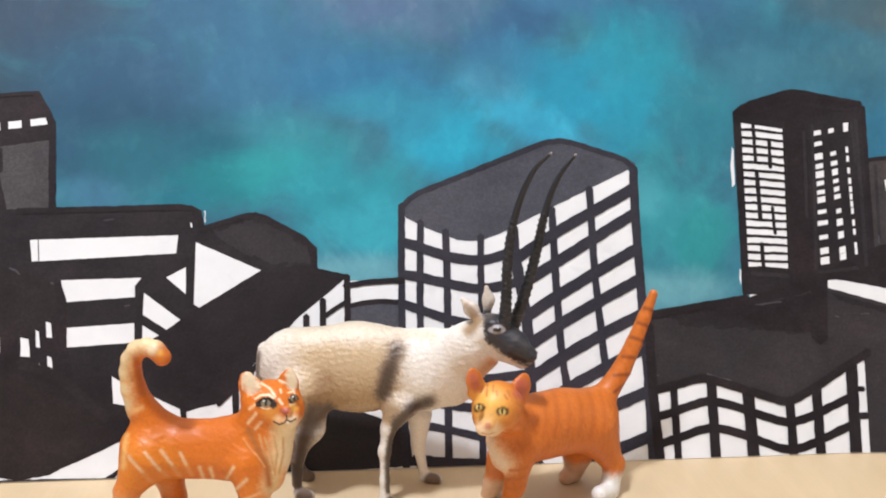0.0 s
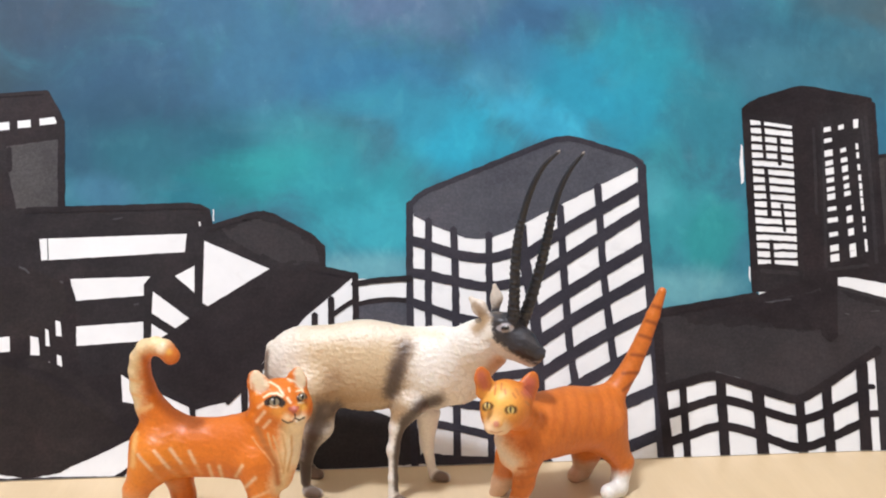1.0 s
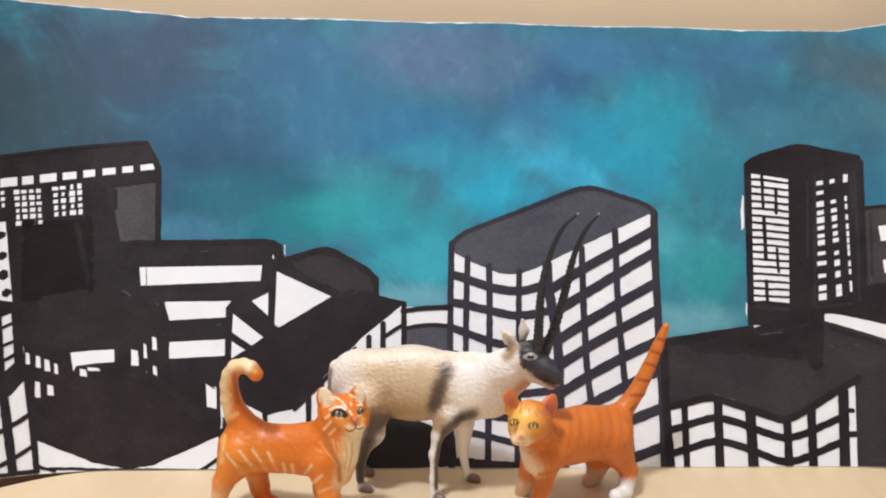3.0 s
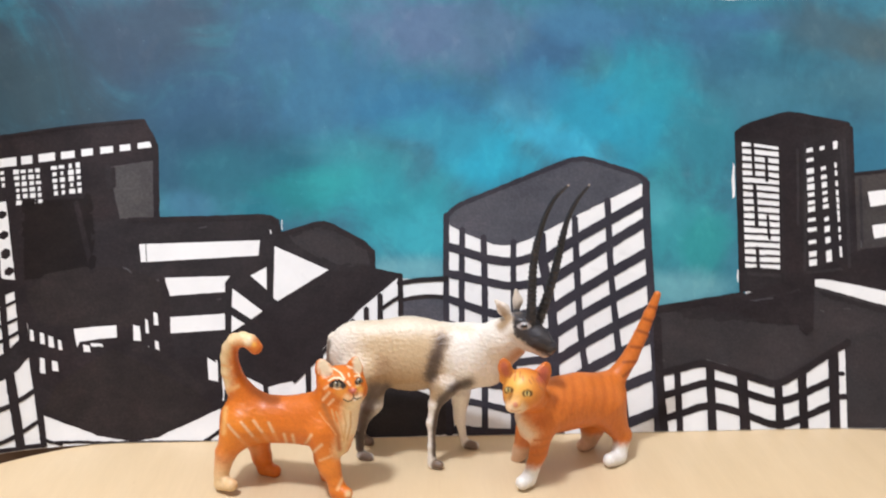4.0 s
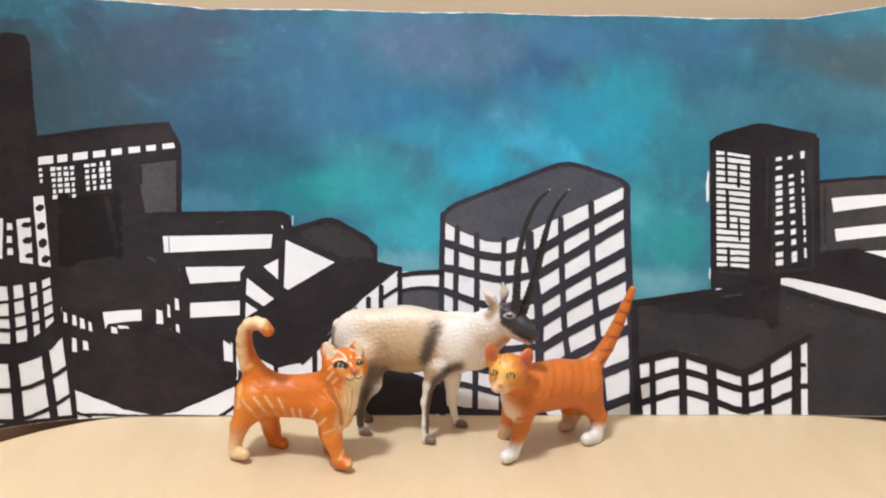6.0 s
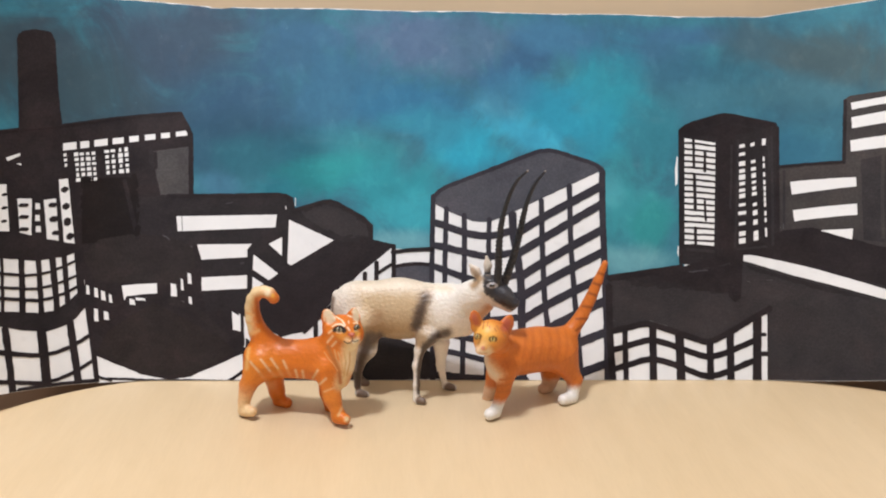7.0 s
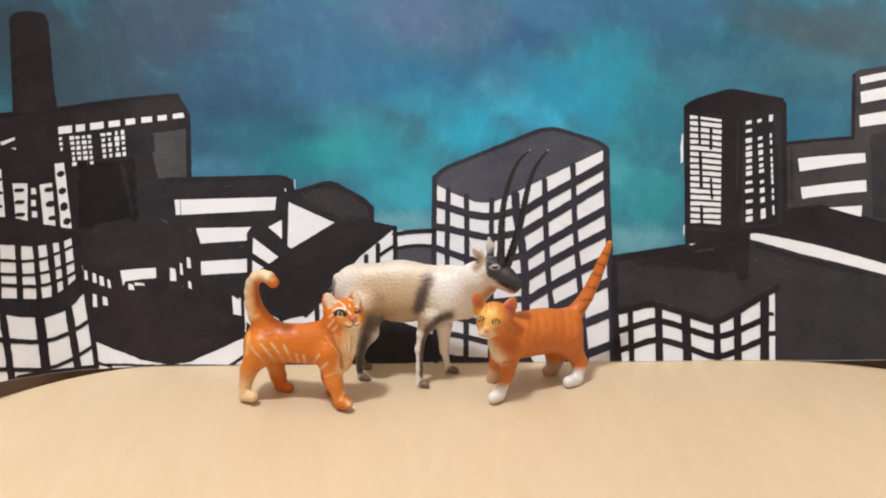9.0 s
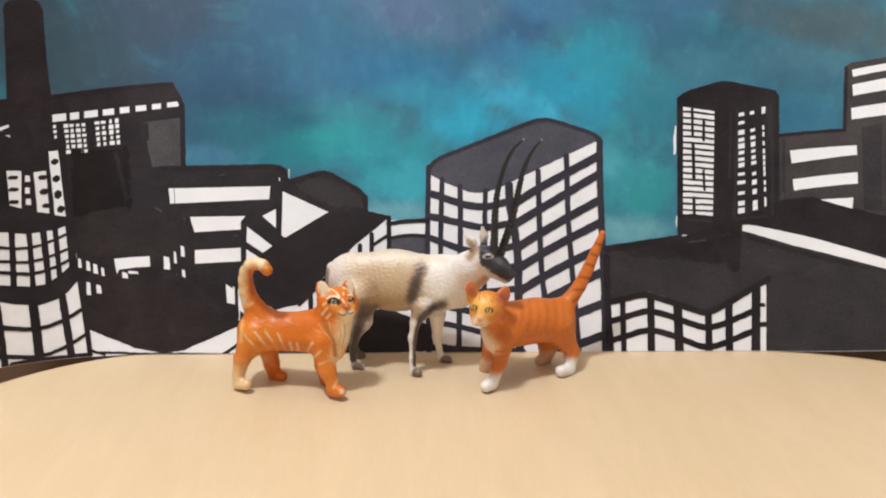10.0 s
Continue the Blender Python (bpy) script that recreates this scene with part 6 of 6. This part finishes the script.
def antelope_shape():
    c = Clay((-58, -34, -1), (84, 28, 152), 0.40)
    c.limb((-37.0, 0.0, 51.9), (-15.7, -0.0, 53.2), 15.5, 16.6, 4, 0.72)
    c.limb((-15.7, -0.0, 53.2), (8.9, -0.0, 53.6), 16.6, 15.2, 4, 0.72)
    c.limb((-42.0, 0.0, 53.6), (-37.0, 0.0, 51.9), 12.0, 14.3, 4, 0.75)
    c.limb((13.0, -0.0, 50.7), (19.2, 0.0, 50.2), 13.0, 9.6, 4, 0.75)
    c.limb((15.1, -0.0, 56.6), (28.3, -7.0, 66.7), 12.4, 7.7, 4, 0.75)
    c.limb((28.3, -7.0, 66.7), (34.0, -10.0, 71.4), 7.7, 6.0, 4, 0.75)
    c.limb((21.7, -2.0, 48.2), (35.0, -9.0, 61.4), 6.2, 2.7, 4, 0.5)
    c.limb((35.1, -11.0, 73.8), (43.5, -13.0, 68.8), 6.0, 5.1, 2.5, 0.85)
    c.limb((43.5, -13.0, 68.8), (48.7, -14.0, 65.5), 5.1, 3.1, 2.5, 0.85)
    c.limb((36.5, -11.0, 66.4), (47.0, -13.0, 62.3), 3.3, 2.4, 2, 0.8)
    c.egg((37.4, -16.0, 75.5), (1.6, 1.3, 1.2), 0.6)
    c.egg((36.4, -14.6, 77.5), (2.4, 1.6, 1.2), 1.5)
    c.egg((50.3, -14.0, 66.4), (1.6, 1.3, 1.6), 1.5)
    c.egg((50.6, -15.0, 65.4), (1.3, 1.3, 1.3), 1)
    c.egg((48.3, -14.0, 62.5), (1.6, 1.4, 0.9), 1)
    c.limb((30.6, -12.0, 77.9), (27.8, -11.0, 81.1), 1.6, 2.3, 1.5, 0.55)
    c.limb((27.8, -11.0, 81.1), (24.6, -9.0, 84.0), 2.3, 1.0, 1.5, 0.55)
    c.limb((33.4, -6.0, 77.2), (33.9, -5.0, 83.4), 1.4, 1.8, 1.5, 0.55)
    c.limb((33.9, -5.0, 83.4), (33.0, -5.0, 88.0), 1.8, 0.9, 1.5, 0.55)
    c.limb((29.6, -14.5, 79.6), (26.2, -13.0, 83.4), 0.9, 0.9, 0.6, 0.8, cut=True)
    horn(c, (39.2, -13.0, 72.0), (39.9, -14.0, 77.5), (40.3, -14.8, 84), (40.3, -16.1, 94.8), (40.6, -17.3, 104.4), (41.7, -18.5, 113.7), (44.6, -20.1, 125.5), (48.6, -21.2, 134.5), (54.0, -22.0, 140.3))
    horn(c, (42.2, -8.5, 71.0), (44.5, -8.9, 78.5), (47.3, -9.6, 88.3), (49.6, -10.3, 98.4), (51.2, -10.9, 107), (52.6, -11.5, 115.7), (54.8, -12.1, 124.8), (58.2, -12.7, 132.5), (62.8, -13.1, 138.9))
    c.limb((40.1, -11.0, 71.9), (39.3, -11.0, 77.0), 2.7, 2.4, 2, 1)
    c.limb((1.4, -7.0, 41.0), (-2.7, -8.5, 32.0), 7.0, 2.7, 2.5, 1)
    c.limb((-2.7, -8.5, 32.0), (-3.9, -9.0, 23.4), 2.7, 2.15, 2.0, 1)
    c.egg((-4.3, -9.1, 22.6), (2.3, 2.1, 2.9), 1.0)
    c.limb((-3.9, -9.0, 23.4), (-3.9, -10.0, 11.5), 2.0, 1.75, 1.5, 1)
    c.limb((-3.9, -10.0, 11.5), (-3.8, -10.0, 5.5), 1.75, 2.1, 1.5, 1)
    c.limb((-3.6, -10.0, 2.6), (0.2, -11.0, 2.2), 2.3, 1.9, 1.5, 1)
    c.limb((7.6, 8.0, 31.3), (7.2, 10.0, 16.3), 5.0, 2.3, 2.5, 1)
    c.limb((7.2, 10.0, 16.3), (9.0, 12.0, 5.0), 2.3, 1.8, 2.5, 1)
    c.limb((10.2, 12.0, 2.5), (14.5, 12.0, 1.2), 2.4, 2.1, 1.5, 1)
    c.limb((-35.4, -6.0, 45.3), (-33.3, -8.0, 30.9), 11.9, 5.7, 3, 1)
    c.limb((-33.3, -8.0, 30.9), (-38.6, -7.0, 18.2), 5.4, 2.6, 3, 1)
    c.limb((-38.6, -7.0, 18.2), (-39.0, -6.0, 6.0), 2.6, 2.0, 3, 1)
    c.limb((-38.0, -6.0, 2.0), (-34.5, -6.0, 0.3), 2.6, 2.3, 1.5, 1)
    c.limb((-40.7, 6.0, 39.9), (-41.1, 8.0, 23.1), 11.1, 4.7, 3, 1)
    c.limb((-41.1, 8.0, 23.1), (-43.7, 9.0, 12.1), 4.7, 2.7, 3, 1)
    c.limb((-43.7, 9.0, 12.1), (-41.3, 9.0, 4.8), 2.7, 2.2, 3, 1)
    c.limb((-40.1, 9.0, 2.6), (-37.1, 9.0, 1.5), 2.4, 2.1, 1.5, 1)
    c.limb((-52.2, -0.0, 59.0), (-54.0, -0.0, 47.1), 2.4, 2.0, 1.2, 1)
    c.limb((-54.0, -0.0, 47.1), (-52.4, 0.0, 37.4), 2.0, 1.0, 1.2, 1)
    c.limb((-3.0, -10.0, 1.4), (-0.4, -10.0, 1.2), 2.0, 1.8, 1.2, 1)
    c.limb((12.0, 12.0, 1.4), (14.5, 12.0, 1.2), 2.0, 1.9, 1.2, 1)
    c.limb((-37.0, -6.0, 1.4), (-34.5, -6.0, 1.2), 2.0, 1.9, 1.2, 1)
    c.limb((-39.9, 9.0, 1.4), (-37.4, 9.0, 1.2), 2.0, 1.9, 1.2, 1)
    c.relief(0.075, (2.4, 2.4, 2.4), 3, 30, 74)
    return c


def antelope_paint(p):
    x, y, z = p.p.T
    fleck = 3 * p.rough
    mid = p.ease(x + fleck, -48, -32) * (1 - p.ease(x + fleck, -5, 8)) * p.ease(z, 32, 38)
    p.wash(0.5 * (1 - p.ease(x + fleck, -44, -30)), (0.70, 0.60, 0.48))
    p.wash(0.95 * mid * (1 - 0.4 * p.ease(z, 62, 71)), (0.56, 0.41, 0.24))
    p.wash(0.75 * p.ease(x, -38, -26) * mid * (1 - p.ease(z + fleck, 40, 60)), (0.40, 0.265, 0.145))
    p.line(((-34.8, -6.0, 66.6), (-12.2, -6.0, 69.6), (13.0, -6.0, 68.6)), 3.0, (0.74, 0.64, 0.51), 1)
    p.line(((-28.6, -10.0, 41.0), (-27.0, -10.0, 50.4)), 4.2, (0.38, 0.245, 0.135), 1)
    p.line(((-53.8, -2.0, 57.3), (-54.6, -2.0, 48.1), (-53.0, -2.0, 38.4)), 1.5, (0.24, 0.18, 0.14), 1)
    p.line(((0.9, -12.0, 66.6), (-1.2, -12.0, 58.6), (-4.3, -12.0, 47.3)), 4.4, (0.36, 0.26, 0.18), 1)
    p.line(((0.5, -12.0, 65.0), (-1.6, -12.0, 57.6), (-4.4, -12.0, 47.5)), 3.1, (0.115, 0.078, 0.056), 1)
    p.line(((-2.2, -12.0, 56.3), (-4.4, -12.0, 48.0)), 3.2, (0.082, 0.055, 0.042), 1)
    p.line(((13.4, -10.0, 44.6), (7.0, -10.0, 42.0), (1.2, -10.0, 35.2)), 3.1, (0.15, 0.115, 0.095), 1)
    p.line(((12.0, -10.0, 43.8), (6.3, -10.0, 41.4), (1.0, -10.0, 34.6)), 2.2, (0.088, 0.066, 0.058), 1)
    p.line(((0.8, -9.0, 34.6), (-1.3, -9.0, 28.6), (-2.6, -9.0, 20.1), (-2.5, -9.0, 6.6)), 1.75, (0.088, 0.064, 0.052), 0.6)
    p.line(((-28.5, -9.0, 38.5), (-11.4, -9.0, 40.9), (-0.0, -9.0, 40.5)), 1.70, (0.48, 0.36, 0.24), 1)
    # underside of the neck: shade and warm reflected light painted in
    p.line(((28.9, -8.0, 53.5), (36.8, -8.0, 61.2)), 2.77, (0.62, 0.38, 0.24), 1)
    p.line(((-30.4, -9.0, 37.0), (-35.9, -9.0, 23.4), (-38.4, -9.0, 7.6)), 4.82, (0.085, 0.060, 0.049), 0.8)
    p.line(((-28.5, -9.0, 37.8), (-25.1, -9.0, 39.6)), 2.55, (0.14, 0.10, 0.08), 1)
    p.line(((-41.5, 4.0, 24.9), (-43.9, 4.0, 14.5), (-40.3, 4.0, 7.3)), 4.11, (0.075, 0.053, 0.043), 0.8)
    p.dab((-0.9, -11.0, 2.2), 3.4, (0.17, 0.115, 0.082), 0.3)
    p.dab((12.8, 11.0, 1.2), 3.87, (0.17, 0.115, 0.082), 0.3)
    p.dab((-35.8, -7.0, 0.8), 3.78, (0.17, 0.115, 0.082), 0.3)
    p.dab((-38.1, 8.0, 1.9), 3.89, (0.17, 0.115, 0.082), 0.3)
    p.line(((36.6, -14.0, 79.6), (37.9, -14.0, 73.4), (43.5, -14.0, 68.9), (49.5, -14.0, 66.1)), 5.37, SLATE_BLACK, 0.2)
    p.line(((36.4, -12.0, 81.7), (39.2, -12.0, 79.6)), 3.50, SLATE_BLACK, 0.4)
    p.dab((50.1, -15.0, 64.8), 3.77, SLATE_BLACK, 0.3)
    p.line(((34.0, -14.0, 76.6), (34.8, -14.0, 69.5)), 1.08, SLATE_BLACK, 0.6)
    p.line(((32.2, -13.0, 67.5), (37.2, -13.0, 64.3), (42.2, -13.0, 61.4), (47.1, -13.0, 59.2)), 1.36, (0.76, 0.72, 0.68), 0.6)
    p.line(((46.5, -15.0, 62.5), (50.8, -15.0, 62.8)), 0.24, (0.22, 0.20, 0.19), 0.6)
    p.wash(p.ease(x, 35.6, 36.4) * p.ease(z - 70.5 + 0.5 * (x - 36), 0, 0.8) * (1 - p.ease(z, 79, 80)), SLATE_BLACK)
    # sheen along the nose bridge, painted as a paler black
    p.line(((43.9, -15.0, 71.8), (48.3, -15.0, 69.3)), 1.4, (0.062, 0.058, 0.064), 1)
    p.line(((35.2, -17.0, 75.7), (36.6, -17.0, 76.7), (38.4, -17.0, 76.9), (39.9, -17.0, 76.1)), 0.8, (0.46, 0.44, 0.465), 0.4)
    p.line(((35.2, -17.0, 75.6), (37.2, -17.0, 74.7), (39.6, -17.0, 75.6)), 0.75, (0.40, 0.38, 0.40), 0.4)
    p.line(((36.7, -17.0, 75.7), (38.3, -17.0, 75.9)), 0.72, INK, 0.25)
    # painted catchlight above the pupil
    p.dab((37.9, -17.0, 76.5), 0.24, WHITE, 0.3, gloss=0.1)
    p.line(((30.0, -13.0, 78.4), (26.4, -13.0, 83.0)), 1.7, (0.20, 0.125, 0.08), 0.7)
    p.line(((29.8, -12.0, 76.8), (27.0, -12.0, 73.4)), 2.7, (0.40, 0.275, 0.165), 0.8)
    p.wash(0.5 * p.ease(z, 79, 81) * (1 - p.ease(x, 36.0, 36.6)), (0.52, 0.40, 0.29))
    horns = p.ease(z, 78.0, 80.0) * p.ease(x, 36.3, 37.2)
    p.wash(horns, (0.016, 0.0165, 0.022))
    # glints on both horn tips, painted as pale dabs
    p.dab((54.0, -22.0, 140.3), 0.99, (0.35, 0.30, 0.26), 0.8)
    p.dab((62.8, -13.1, 138.9), 1.01, (0.35, 0.30, 0.26), 0.8)
    p.gloss = np.where(p.gloss > 0.3, np.where(horns > 0.5, 0.48, 0.42), p.gloss)


figurine("cat_figurine", tabby_cat_shape(), tabby_cat_paint, TABBY, (-0.280, 0.862, -0.423), toy_plastic("orange_tabby_plastic", 260, 0.10, (1, 1, 2.2)), pose(-0.1042, 0.3413, 0, 0, 0, -12.1), "glossy orange plastic cat figurine with cream stripes and curled tail")
figurine("cat_figurine", ginger_cat_shape(), ginger_cat_paint, ORANGE, (0.529, 0.741, -0.413), toy_plastic("ginger_plastic", 280, 0.07, (1, 1, 2.0)), pose(0.0239, 0.3379, 0, 0, 0, 23.6) @ Matrix.Scale(0.981, 4), "ginger plastic kitten figurine with yellow face and white paws")
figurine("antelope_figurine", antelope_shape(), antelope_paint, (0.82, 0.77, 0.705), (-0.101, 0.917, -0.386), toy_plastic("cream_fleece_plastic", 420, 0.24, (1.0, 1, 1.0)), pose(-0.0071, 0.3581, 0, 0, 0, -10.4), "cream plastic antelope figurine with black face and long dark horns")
